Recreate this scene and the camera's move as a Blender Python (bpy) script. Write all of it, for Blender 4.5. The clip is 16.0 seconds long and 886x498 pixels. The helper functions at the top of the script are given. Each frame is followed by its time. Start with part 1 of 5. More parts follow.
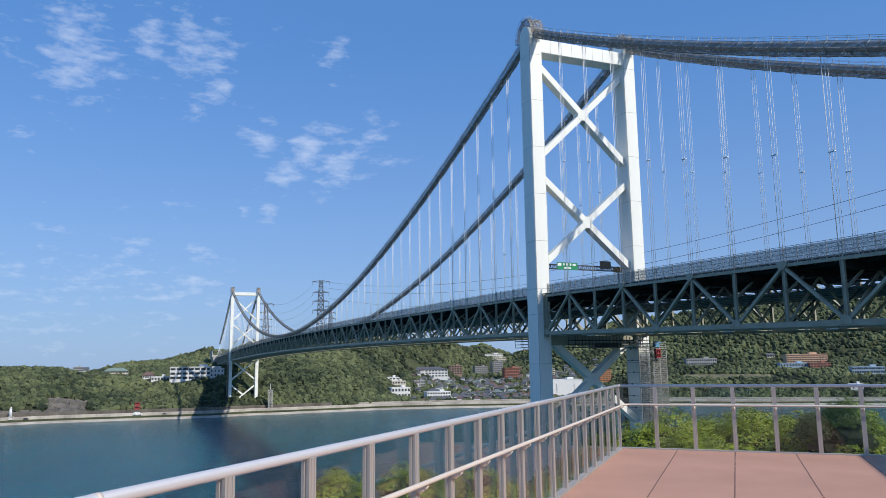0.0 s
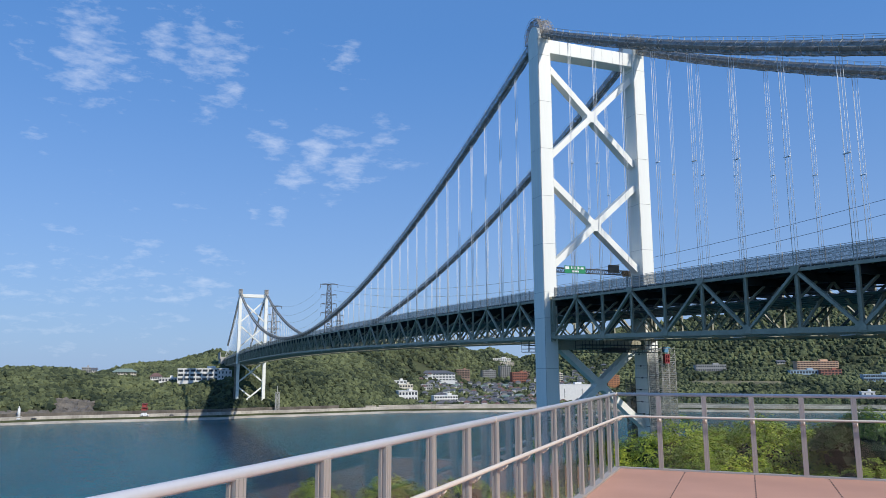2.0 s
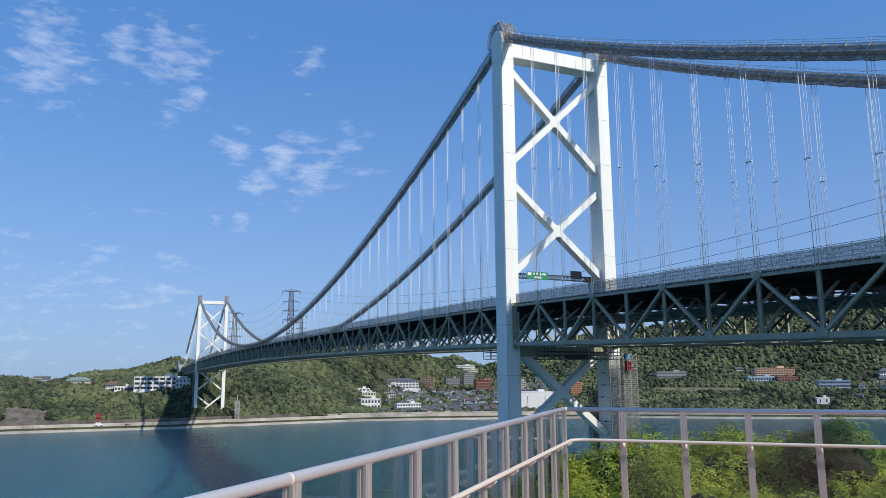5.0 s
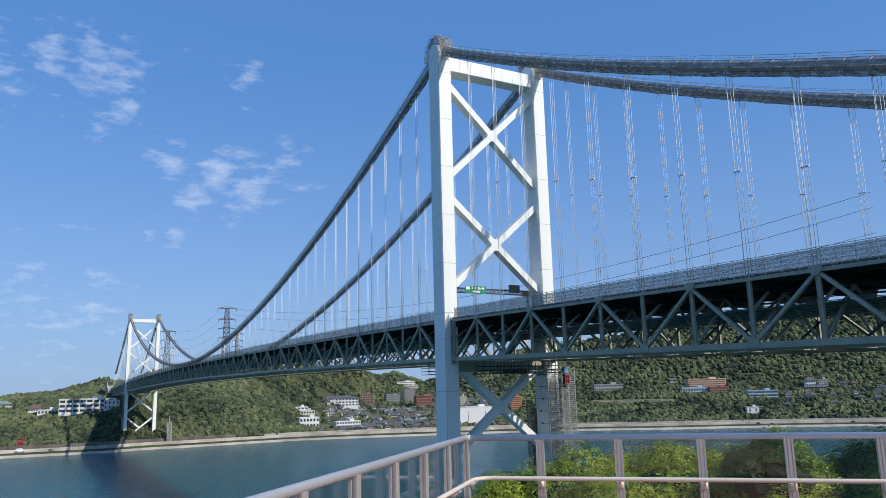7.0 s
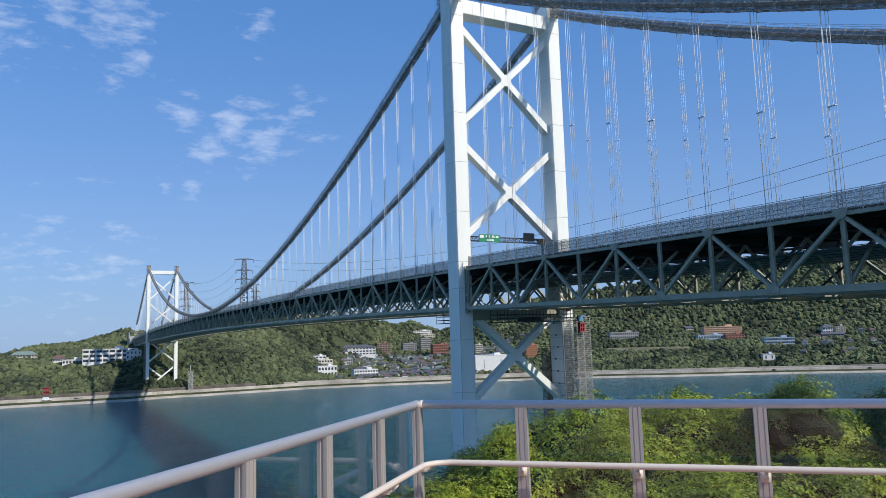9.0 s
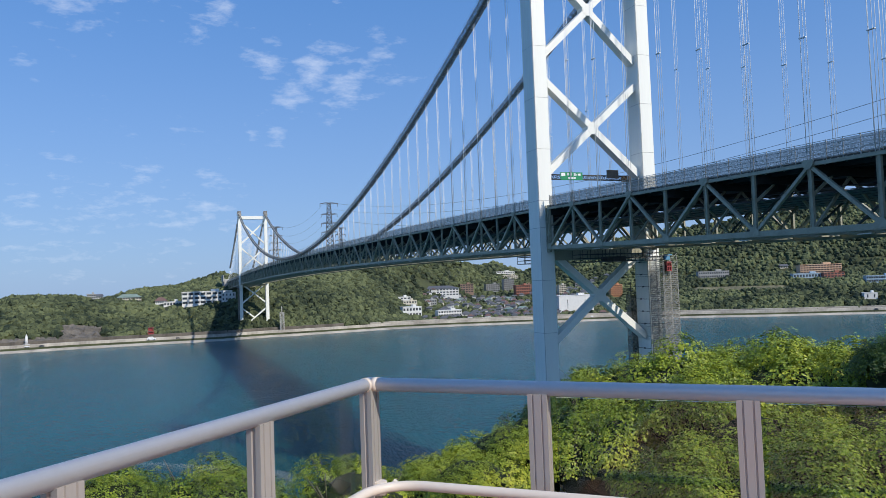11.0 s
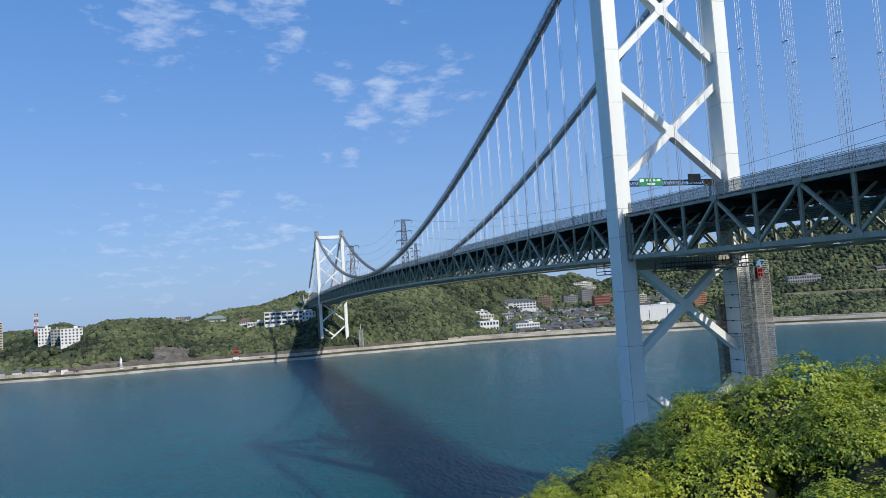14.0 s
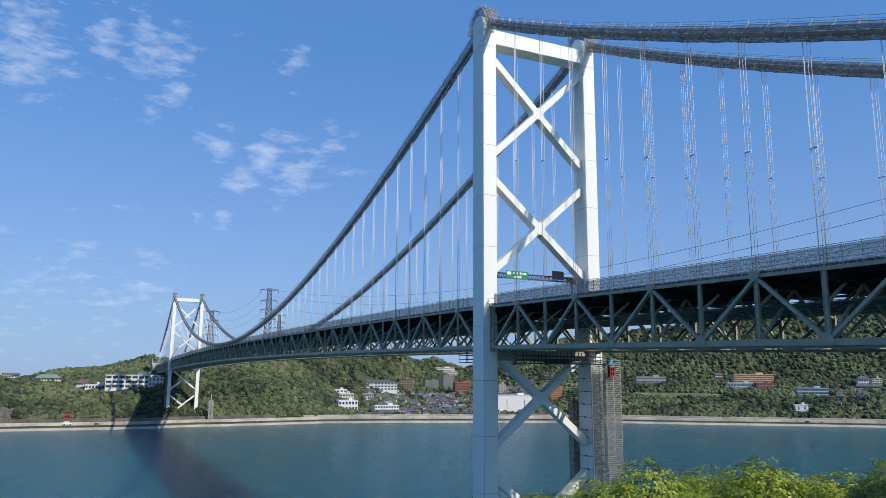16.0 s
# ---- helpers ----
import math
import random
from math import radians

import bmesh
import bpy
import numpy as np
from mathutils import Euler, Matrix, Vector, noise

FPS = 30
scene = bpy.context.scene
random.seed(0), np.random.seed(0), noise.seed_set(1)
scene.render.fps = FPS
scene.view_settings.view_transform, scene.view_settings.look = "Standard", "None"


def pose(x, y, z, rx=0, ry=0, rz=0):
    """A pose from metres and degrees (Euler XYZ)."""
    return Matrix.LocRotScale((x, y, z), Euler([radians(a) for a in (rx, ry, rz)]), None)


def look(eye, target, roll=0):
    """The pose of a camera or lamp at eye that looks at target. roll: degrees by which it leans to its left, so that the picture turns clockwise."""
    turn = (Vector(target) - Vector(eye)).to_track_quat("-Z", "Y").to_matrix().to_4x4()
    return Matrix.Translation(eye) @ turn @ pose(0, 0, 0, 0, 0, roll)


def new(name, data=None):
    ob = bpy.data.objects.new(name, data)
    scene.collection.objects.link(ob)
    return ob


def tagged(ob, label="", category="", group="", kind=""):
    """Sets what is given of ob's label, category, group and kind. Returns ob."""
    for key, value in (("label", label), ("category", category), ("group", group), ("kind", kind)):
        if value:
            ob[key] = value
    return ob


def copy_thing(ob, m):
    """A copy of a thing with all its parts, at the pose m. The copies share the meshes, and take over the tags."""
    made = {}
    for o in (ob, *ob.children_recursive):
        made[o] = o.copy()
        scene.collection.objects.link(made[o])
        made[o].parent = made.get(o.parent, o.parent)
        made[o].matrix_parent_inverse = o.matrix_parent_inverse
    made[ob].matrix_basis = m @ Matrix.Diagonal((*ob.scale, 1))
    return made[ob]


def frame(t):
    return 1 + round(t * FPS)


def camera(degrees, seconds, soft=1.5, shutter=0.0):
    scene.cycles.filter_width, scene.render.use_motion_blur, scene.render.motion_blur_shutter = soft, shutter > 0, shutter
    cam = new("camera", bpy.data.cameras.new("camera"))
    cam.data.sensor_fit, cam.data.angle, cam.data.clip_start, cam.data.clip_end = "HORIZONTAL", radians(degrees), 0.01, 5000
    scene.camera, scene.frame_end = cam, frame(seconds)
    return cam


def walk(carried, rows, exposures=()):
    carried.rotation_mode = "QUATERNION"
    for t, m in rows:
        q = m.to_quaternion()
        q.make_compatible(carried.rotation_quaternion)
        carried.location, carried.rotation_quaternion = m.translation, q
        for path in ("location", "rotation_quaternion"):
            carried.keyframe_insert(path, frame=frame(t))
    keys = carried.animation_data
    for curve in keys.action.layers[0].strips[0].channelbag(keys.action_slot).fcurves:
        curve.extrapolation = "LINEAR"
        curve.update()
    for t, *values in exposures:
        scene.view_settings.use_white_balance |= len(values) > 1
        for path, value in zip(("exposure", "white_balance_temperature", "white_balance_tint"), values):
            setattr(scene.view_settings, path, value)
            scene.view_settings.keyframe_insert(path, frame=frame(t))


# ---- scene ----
cam = camera(61.82, 16.0, 0.7)
PATH = [
    (0, (-105.380, -162.539, 52.872), (-104.643, -160.705, 53.178), -0.73),
    (0.5, (-104.970, -162.135, 52.859), (-104.232, -160.302, 53.166), -0.89),
    (1, (-104.620, -161.685, 52.839), (-103.889, -159.849, 53.146), -0.68),
    (1.5, (-104.301, -161.212, 52.827), (-103.583, -159.372, 53.141), -0.45),
    (2, (-103.931, -160.781, 52.844), (-103.217, -158.940, 53.160), -0.21),
    (2.5, (-103.585, -160.338, 52.859), (-102.862, -158.501, 53.183), -0.15),
    (3, (-103.263, -159.877, 52.861), (-102.517, -158.052, 53.197), -0.10),
    (5.5, (-101.485, -157.668, 52.818), (-100.639, -155.885, 53.145), -0.58),
    (6, (-101.067, -157.288, 52.826), (-100.134, -155.547, 53.137), -0.95),
    (6.5, (-100.749, -156.832, 52.852), (-99.796, -155.110, 53.211), -1.48),
    (7, (-100.406, -156.419, 52.845), (-99.463, -154.696, 53.219), -1.40),
    (7.5, (-99.972, -156.032, 52.845), (-99.048, -154.296, 53.210), -1.55),
    (8, (-99.606, -155.593, 52.820), (-98.684, -153.843, 53.117), -1.76),
    (10.5, (-97.936, -153.540, 52.819), (-97.067, -151.747, 52.992), -2.17),
    (11, (-97.613, -153.137, 52.789), (-96.902, -151.270, 52.880), -2.07),
    (11.5, (-97.413, -152.696, 52.788), (-96.795, -150.798, 52.902), -1.08),
    (12, (-97.320, -152.138, 52.787), (-96.679, -150.254, 52.987), -1.90),
    (12.5, (-97.225, -151.566, 52.813), (-96.727, -149.635, 52.969), -1.99),
    (13, (-97.080, -151.028, 52.872), (-96.618, -149.084, 52.964), -3.53),
    (13.5, (-96.886, -150.550, 52.963), (-96.511, -148.589, 53.078), -4.57),
    (14, (-96.678, -150.144, 53.072), (-96.158, -148.218, 53.211), -3.74),
    (14.5, (-96.502, -149.816, 53.173), (-95.762, -147.976, 53.439), -0.61),
    (15, (-96.323, -149.606, 53.253), (-95.515, -147.814, 53.619), 0.92),
    (15.5, (-96.169, -149.433, 53.292), (-95.333, -147.655, 53.666), 0.61),
    (16, (-96.033, -149.272, 53.305), (-95.189, -147.491, 53.645), 0.40),
]
walk(cam, [(t, look(eye, target, roll)) for t, eye, target, roll in PATH])

# ---- light ----
SUN_AZ, SUN_EL = radians(153.4), radians(37)      # from +y towards +x
to_sun = Vector((math.sin(SUN_AZ) * math.cos(SUN_EL), math.cos(SUN_AZ) * math.cos(SUN_EL), math.sin(SUN_EL)))
sun = new("sun", bpy.data.lights.new("sun", "SUN"))
sun.data.energy, sun.data.angle, sun.data.color = 3.9, radians(0.53), (1.0, 0.94, 0.84)
sun.matrix_world = look((0, 0, 300), Vector((0, 0, 300)) - to_sun)
scene.view_settings.exposure = 0.0

world = bpy.data.worlds.new("world")
scene.world = world
world.use_nodes = True
wn, wl = world.node_tree.nodes, world.node_tree.links
wn.clear()
w_out = wn.new("ShaderNodeOutputWorld")
w_bg = wn.new("ShaderNodeBackground")
w_sky = wn.new("ShaderNodeTexSky")
w_sky.sky_type, w_sky.sun_disc = "NISHITA", False
w_sky.sun_elevation, w_sky.sun_rotation = SUN_EL, SUN_AZ
w_sky.air_density, w_sky.dust_density, w_sky.ozone_density = 1.0, 0.6, 2.2
w_bg.inputs["Strength"].default_value = 0.098
w_co = wn.new("ShaderNodeTexCoord")


def wmath(op, a, b=None, clamp=False):
    n = wn.new("ShaderNodeMath")
    n.operation, n.use_clamp = op, clamp
    for k, v in enumerate((a, b)):
        if v is None:
            continue
        if isinstance(v, (int, float)):
            n.inputs[k].default_value = v
        else:
            wl.new(v, n.inputs[k])
    return n.outputs[0]


# broken altocumulus: fields of puffs, each with a soft border
w_map = wn.new("ShaderNodeMapping")
w_map.inputs["Scale"].default_value = (1.0, 1.0, 2.8)
wl.new(w_co.outputs["Generated"], w_map.inputs["Vector"])
w_n1 = wn.new("ShaderNodeTexNoise")
w_n1.inputs["Scale"].default_value, w_n1.inputs["Detail"].default_value, w_n1.inputs["Roughness"].default_value = 26.0, 10.0, 0.62
wl.new(w_map.outputs[0], w_n1.inputs["Vector"])
CLOUDS = [((-0.134, 0.91, 0.391), 0.037, 0.5),
          ((-0.088, 0.927, 0.364), 0.049, 0.95),
          ((-0.049, 0.914, 0.404), 0.024, 0.5),
          ((-0.01, 0.917, 0.399), 0.026, 0.75),
          ((-0.004, 0.926, 0.376), 0.028, 0.8),
          ((0.052, 0.922, 0.383), 0.040, 1.0),
          ((0.031, 0.918, 0.396), 0.024, 0.8),
          ((0.077, 0.932, 0.353), 0.020, 0.85),
          ((0.045, 0.945, 0.325), 0.021, 0.9),
          ((-0.028, 0.942, 0.334), 0.034, 0.4),
          ((0.206, 0.893, 0.4), 0.028, 0.75),
          ((0.139, 0.905, 0.403), 0.024, 0.4),
          ((-0.144, 0.95, 0.278), 0.016, 0.55),
          ((0.134, 0.949, 0.286), 0.026, 0.95),
          ((0.191, 0.94, 0.284), 0.029, 1),
          ((0.232, 0.935, 0.268), 0.034, 1),
          ((0.158, 0.955, 0.253), 0.028, 0.95),
          ((0.273, 0.916, 0.294), 0.031, 0.7),
          ((0.209, 0.948, 0.239), 0.023, 0.65),
          ((0.111, 0.973, 0.201), 0.016, 0.8),
          ((0.143, 0.969, 0.2), 0.016, 0.8),
          ((0.024, 0.978, 0.205), 0.022, 0.35),
          ((0.111, 0.943, 0.312), 0.024, 0.35),
          ((-0.021, 0.993, 0.112), 0.075, 0.6),
          ((0.053, 0.993, 0.103), 0.060, 0.6),
          ((-0.113, 0.989, 0.098), 0.08, 0.6),
          ((-0.156, 0.917, 0.367), 0.024, 0.6)]
field = None
for way, reach, amount in CLOUDS:
    d = wn.new("ShaderNodeVectorMath")
    d.operation = "DISTANCE"
    wl.new(w_co.outputs["Generated"], d.inputs[0])
    d.inputs[1].default_value = Vector(way).normalized()
    soft = wmath("MULTIPLY", wmath("SUBTRACT", 1.0, wmath("DIVIDE", d.outputs["Value"], reach * 2.0), True), amount)
    field = soft if field is None else wmath("MAXIMUM", field, soft)
puff = wmath("MULTIPLY", wmath("ADD", wmath("SUBTRACT", w_n1.outputs["Fac"], 0.69), wmath("MULTIPLY", field, 0.38)), 1.7, True)
puff = wmath("MULTIPLY", puff, 0.75)
# pale haze low over the far shore
w_sep = wn.new("ShaderNodeSeparateXYZ")
wl.new(w_co.outputs["Generated"], w_sep.inputs[0])
haze = wmath("MULTIPLY", wmath("POWER", wmath("SUBTRACT", 1.0, wmath("MULTIPLY", wmath("ABSOLUTE", w_sep.outputs["Z"]), 2.3), True), 1.6), 0.62)
w_mix0 = wn.new("ShaderNodeMixRGB")
w_mix0.inputs["Color2"].default_value = (4.2, 5.4, 7.5, 1)
wl.new(haze, w_mix0.inputs["Fac"])
w_tint = wn.new("ShaderNodeMixRGB")
w_tint.blend_type = "MULTIPLY"
w_tint.inputs["Fac"].default_value, w_tint.inputs["Color2"].default_value = 1.0, (0.75, 1.11, 1.52, 1)
wl.new(w_sky.outputs[0], w_tint.inputs["Color1"])
w_even = wn.new("ShaderNodeMixRGB")
w_even.inputs["Fac"].default_value = 0.62
w_even.inputs["Color2"].default_value = (1.12, 3.0, 7.1, 1)
wl.new(w_tint.outputs[0], w_even.inputs["Color1"])
wl.new(w_even.outputs[0], w_mix0.inputs["Color1"])
w_mix = wn.new("ShaderNodeMixRGB")
w_mix.inputs["Color2"].default_value = (9.2, 9.8, 11.0, 1)
wl.new(puff, w_mix.inputs["Fac"])
wl.new(w_mix0.outputs[0], w_mix.inputs["Color1"])
wl.new(w_mix.outputs[0], w_bg.inputs["Color"])
wl.new(w_bg.outputs[0], w_out.inputs["Surface"])


# ---- materials ----
def material(name, color, rough=0.6, metal=0.0, vary=0.25, scale=1.0, fine=12.0, bump=0.1, spec=0.5, second=None, per_piece=0.0, stretch=(1, 1, 1), bump_dist=0.02):
    """Principled paint, stone, leaf: colour varied at two scales, with fine relief. Sizes per metre."""
    m = bpy.data.materials.new(name)
    m.use_nodes = True
    n, l = m.node_tree.nodes, m.node_tree.links
    p = n["Principled BSDF"]
    p.inputs["Roughness"].default_value, p.inputs["Metallic"].default_value = rough, metal
    p.inputs["Specular IOR Level"].default_value = spec
    co, mp = n.new("ShaderNodeTexCoord"), n.new("ShaderNodeMapping")
    mp.inputs["Scale"].default_value = stretch
    l.new(co.outputs["Object"], mp.inputs["Vector"])
    big, small = n.new("ShaderNodeTexNoise"), n.new("ShaderNodeTexNoise")
    big.inputs["Scale"].default_value, big.inputs["Detail"].default_value = scale, 5.0
    small.inputs["Scale"].default_value, small.inputs["Detail"].default_value = fine, 4.0
    l.new(mp.outputs[0], big.inputs["Vector"])
    l.new(mp.outputs[0], small.inputs["Vector"])
    ramp = n.new("ShaderNodeValToRGB")
    dark = tuple(c * (1 - vary) for c in color)
    light = second or tuple(min(1, c * (1 + vary * 0.7)) for c in color)
    ramp.color_ramp.elements[0].position, ramp.color_ramp.elements[1].position = 0.3, 0.72
    ramp.color_ramp.elements[0].color, ramp.color_ramp.elements[1].color = (*dark, 1), (*light, 1)
    mid = n.new("ShaderNodeMath")
    mid.operation = "MULTIPLY_ADD"
    l.new(small.outputs["Fac"], mid.inputs[0])
    mid.inputs[1].default_value = 0.45
    l.new(big.outputs["Fac"], mid.inputs[2])
    sub = n.new("ShaderNodeMath")
    sub.operation = "SUBTRACT"
    l.new(mid.outputs[0], sub.inputs[0])
    sub.inputs[1].default_value = 0.225
    fac = sub.outputs[0]
    if per_piece:
        info, geo = n.new("ShaderNodeObjectInfo"), n.new("ShaderNodeNewGeometry")
        add = n.new("ShaderNodeMath")
        add.operation = "ADD"
        l.new(info.outputs["Random"], add.inputs[0])
        l.new(geo.outputs["Random Per Island"], add.inputs[1])
        sc = n.new("ShaderNodeMath")
        sc.operation = "MULTIPLY_ADD"
        l.new(add.outputs[0], sc.inputs[0])
        sc.inputs[1].default_value = per_piece
        sc2 = n.new("ShaderNodeMath")
        sc2.operation = "SUBTRACT"
        l.new(fac, sc2.inputs[0])
        sc2.inputs[1].default_value = per_piece
        l.new(sc2.outputs[0], sc.inputs[2])
        fac = sc.outputs[0]
    l.new(fac, ramp.inputs["Fac"])
    l.new(ramp.outputs[0], p.inputs["Base Color"])
    if bump:
        b = n.new("ShaderNodeBump")
        b.inputs["Strength"].default_value, b.inputs["Distance"].default_value = bump, bump_dist
        l.new(small.outputs["Fac"], b.inputs["Height"])
        l.new(b.outputs[0], p.inputs["Normal"])
    return m


def see_through(name, color, cover, rough=0.7, scale=(1, 1, 1), fine=6.0):
    """Netting: thread and gap, broken up at the size of its folds."""
    m = material(name, color, rough, 0.0, 0.4, 0.8, 9.0, 0.0)
    n, l = m.node_tree.nodes, m.node_tree.links
    out, p = n["Material Output"], n["Principled BSDF"]
    mix, tr, nz, co = n.new("ShaderNodeMixShader"), n.new("ShaderNodeBsdfTransparent"), n.new("ShaderNodeTexNoise"), n.new("ShaderNodeTexCoord")
    mp = n.new("ShaderNodeMapping")
    mp.inputs["Scale"].default_value = scale
    nz.inputs["Scale"].default_value, nz.inputs["Detail"].default_value = fine, 5.0
    l.new(co.outputs["Object"], mp.inputs["Vector"])
    l.new(mp.outputs[0], nz.inputs["Vector"])
    r = n.new("ShaderNodeMapRange")
    r.inputs["From Min"].default_value, r.inputs["From Max"].default_value = 0.3, 0.7
    r.inputs["To Min"].default_value, r.inputs["To Max"].default_value = max(0, cover - 0.3), min(1, cover + 0.3)
    l.new(nz.outputs["Fac"], r.inputs["Value"])
    l.new(r.outputs[0], mix.inputs["Fac"])
    l.new(tr.outputs[0], mix.inputs[1])
    l.new(p.outputs[0], mix.inputs[2])
    l.new(mix.outputs[0], out.inputs["Surface"])
    return m


WHITE_STEEL = material("white_steel_paint", (0.85, 0.845, 0.775), 0.45, 0, 0.06, 0.12, 1.5, 0.03, 0.4, stretch=(1, 1, 0.12))
JOINT = material("weld_joint", (0.45, 0.45, 0.43), 0.6, 0, 0.15, 0.5, 3, 0.05)
GREY_STEEL = material("grey_green_steel_paint", (0.37, 0.355, 0.265), 0.5, 0, 0.2, 0.3, 2.5, 0.05, 0.4)
# near-black steel; on the deck's underside this colour also holds the shade
DARK_AND_SHADED_STEEL = material("dark_and_shaded_steel", (0.045, 0.05, 0.052), 0.6, 0, 0.3, 0.4, 3, 0.05)
GALV = material("galvanised_steel", (0.43, 0.42, 0.39), 0.5, 0.15, 0.2, 0.5, 6, 0.05)
ROPE = material("hanger_rope", (0.80, 0.80, 0.78), 0.5, 0.0, 0.1, 0.3, 5, 0)
NET = see_through("wire_netting", (0.25, 0.215, 0.175), 0.68, 0.75, (1, 0.5, 1), 1.6)
NET_LIGHT = see_through("fence_netting", (0.27, 0.245, 0.205), 0.70, 0.7, (1, 0.8, 1.6), 7.0)
SCAFF_NET = see_through("scaffold_sheet", (0.24, 0.235, 0.22), 0.26, 0.7, (1, 1, 3), 0.9)
ASPHALT = material("asphalt", (0.06, 0.06, 0.058), 0.85, 0, 0.25, 0.3, 20, 0.2)
CONCRETE = material("concrete", (0.40, 0.385, 0.355), 0.85, 0, 0.25, 0.06, 0.9, 0.15)
SEAWALL = material("seawall_concrete", (0.43, 0.385, 0.32), 0.9, 0, 0.4, 0.05, 0.6, 0.2, stretch=(1, 1, 0.3))
GREEN_SIGN = material("green_sign", (0.0, 0.23, 0.09), 0.5, 0, 0.05, 1, 5, 0)
SIGN_WHITE = material("sign_white", (0.8, 0.8, 0.8), 0.5, 0, 0.05, 1, 5, 0)
ORANGE = material("orange_paint", (0.62, 0.33, 0.16), 0.6, 0, 0.1, 1, 5, 0)
RED = material("red_paint", (0.33, 0.05, 0.05), 0.5, 0, 0.15, 0.5, 4, 0.05)
BLUE_SHEET = material("blue_sheet", (0.10, 0.28, 0.45), 0.6, 0, 0.2, 0.8, 5, 0.1)


# ---- mesh helpers ----
def mesh_of(name, bm, mat, smooth=False):
    me = bpy.data.meshes.new(name)
    bm.to_mesh(me)
    bm.free()
    for m in (mat if isinstance(mat, (list, tuple)) else (mat,)):
        me.materials.append(m)
    if smooth:
        for p in me.polygons:
            p.use_smooth = True
    return me


def thing(name, where, label, category, group="", kind="", turn=0.0):
    e = new(name)
    e.empty_display_size = 0.3
    e.matrix_world = pose(*where, 0, 0, turn)
    return tagged(e, label, category, group, kind)


def part(name, data, parent, label="", m=None, mat=None, smooth=False, kind=""):
    """One mesh object under a thing or a part; data is a bmesh (with mat) or a mesh that alike pieces share."""
    me = mesh_of(name, data, mat, smooth) if isinstance(data, bmesh.types.BMesh) else data
    ob = new(name, me)
    ob.parent = parent
    if m is not None:
        ob.matrix_basis = m
    return tagged(ob, label, kind=kind)


def block(bm, lo, hi, mat=0, m=None):
    """A box from corner to corner."""
    c = [bm.verts.new((x, y, z)) for x in (lo[0], hi[0]) for y in (lo[1], hi[1]) for z in (lo[2], hi[2])]
    for q in ((0, 1, 3, 2), (4, 6, 7, 5), (0, 4, 5, 1), (2, 3, 7, 6), (0, 2, 6, 4), (1, 5, 7, 3)):
        bm.faces.new([c[i] for i in q]).material_index = mat
    if m is not None:
        bmesh.ops.transform(bm, matrix=m, verts=c)
    return c


def along(p, q, up=(0, 0, 1)):
    """The pose of a bar whose local z runs from p to q and whose local y leans to up."""
    p, q = Vector(p), Vector(q)
    z = (q - p).normalized()
    x = Vector(up).cross(z)
    if x.length < 1e-4:
        x = Vector((1, 0, 0))
    x.normalize()
    y = z.cross(x)
    return Matrix.Translation(p) @ Matrix(((x.x, y.x, z.x, 0), (x.y, y.y, z.y, 0), (x.z, y.z, z.z, 0), (0, 0, 0, 1)))


def bar(bm, p, q, w, d, mat=0, up=(0, 0, 1)):
    """A rectangular bar from p to q, w across and d along up."""
    block(bm, (-w / 2, -d / 2, 0), (w / 2, d / 2, (Vector(q) - Vector(p)).length), mat, along(p, q, up))


def rod(bm, p, q, r, n=6, mat=0, r2=None):
    """A round rod, tapered where r2 is given."""
    m = along(p, q)
    length = (Vector(q) - Vector(p)).length
    a = [bm.verts.new(m @ Vector((r * math.cos(2 * math.pi * k / n), r * math.sin(2 * math.pi * k / n), 0))) for k in range(n)]
    s = r if r2 is None else r2
    b = [bm.verts.new(m @ Vector((s * math.cos(2 * math.pi * k / n), s * math.sin(2 * math.pi * k / n), length))) for k in range(n)]
    for k in range(n):
        f = bm.faces.new((a[k], a[(k + 1) % n], b[(k + 1) % n], b[k]))
        f.material_index, f.smooth = mat, True
    bm.faces.new(a[::-1]).material_index = mat
    bm.faces.new(b).material_index = mat


def tube(bm, pts, r, n=8, mat=0):
    """A smooth tube through points."""
    rings = []
    for i, p in enumerate(pts):
        p = Vector(p)
        a, b = Vector(pts[max(0, i - 1)]), Vector(pts[min(len(pts) - 1, i + 1)])
        m = along(p, p + (b - a))
        rings.append([bm.verts.new(m @ Vector((r * math.cos(2 * math.pi * k / n), r * math.sin(2 * math.pi * k / n), 0))) for k in range(n)])
    for a, b in zip(rings, rings[1:]):
        for k in range(n):
            f = bm.faces.new((a[k], a[(k + 1) % n], b[(k + 1) % n], b[k]))
            f.material_index, f.smooth = mat, True
    for ring in (rings[0][::-1], rings[-1]):
        bm.faces.new(ring).material_index = mat


_bars = {}


def beam_part(name, p, q, w, d, mat, parent, up=(0, 0, 1), flange=0.0):
    """One steel member as a part; members of one size share their mesh. flange: lip thickness of an H section."""
    length = round((Vector(q) - Vector(p)).length, 2)
    key = (name, w, d, length, mat.name, flange)
    if key not in _bars:
        bm = bmesh.new()
        if flange:
            block(bm, (-w / 2, -d / 2, 0), (w / 2, -d / 2 + flange, length))
            block(bm, (-w / 2, d / 2 - flange, 0), (w / 2, d / 2, length))
            block(bm, (-w * 0.2, -d / 2 + flange, 0), (w * 0.2, d / 2 - flange, length))
        else:
            block(bm, (-w / 2, -d / 2, 0), (w / 2, d / 2, length))
        _bars[key] = mesh_of(name, bm, mat)
    return part(name, _bars[key], parent, m=along(p, q, up))


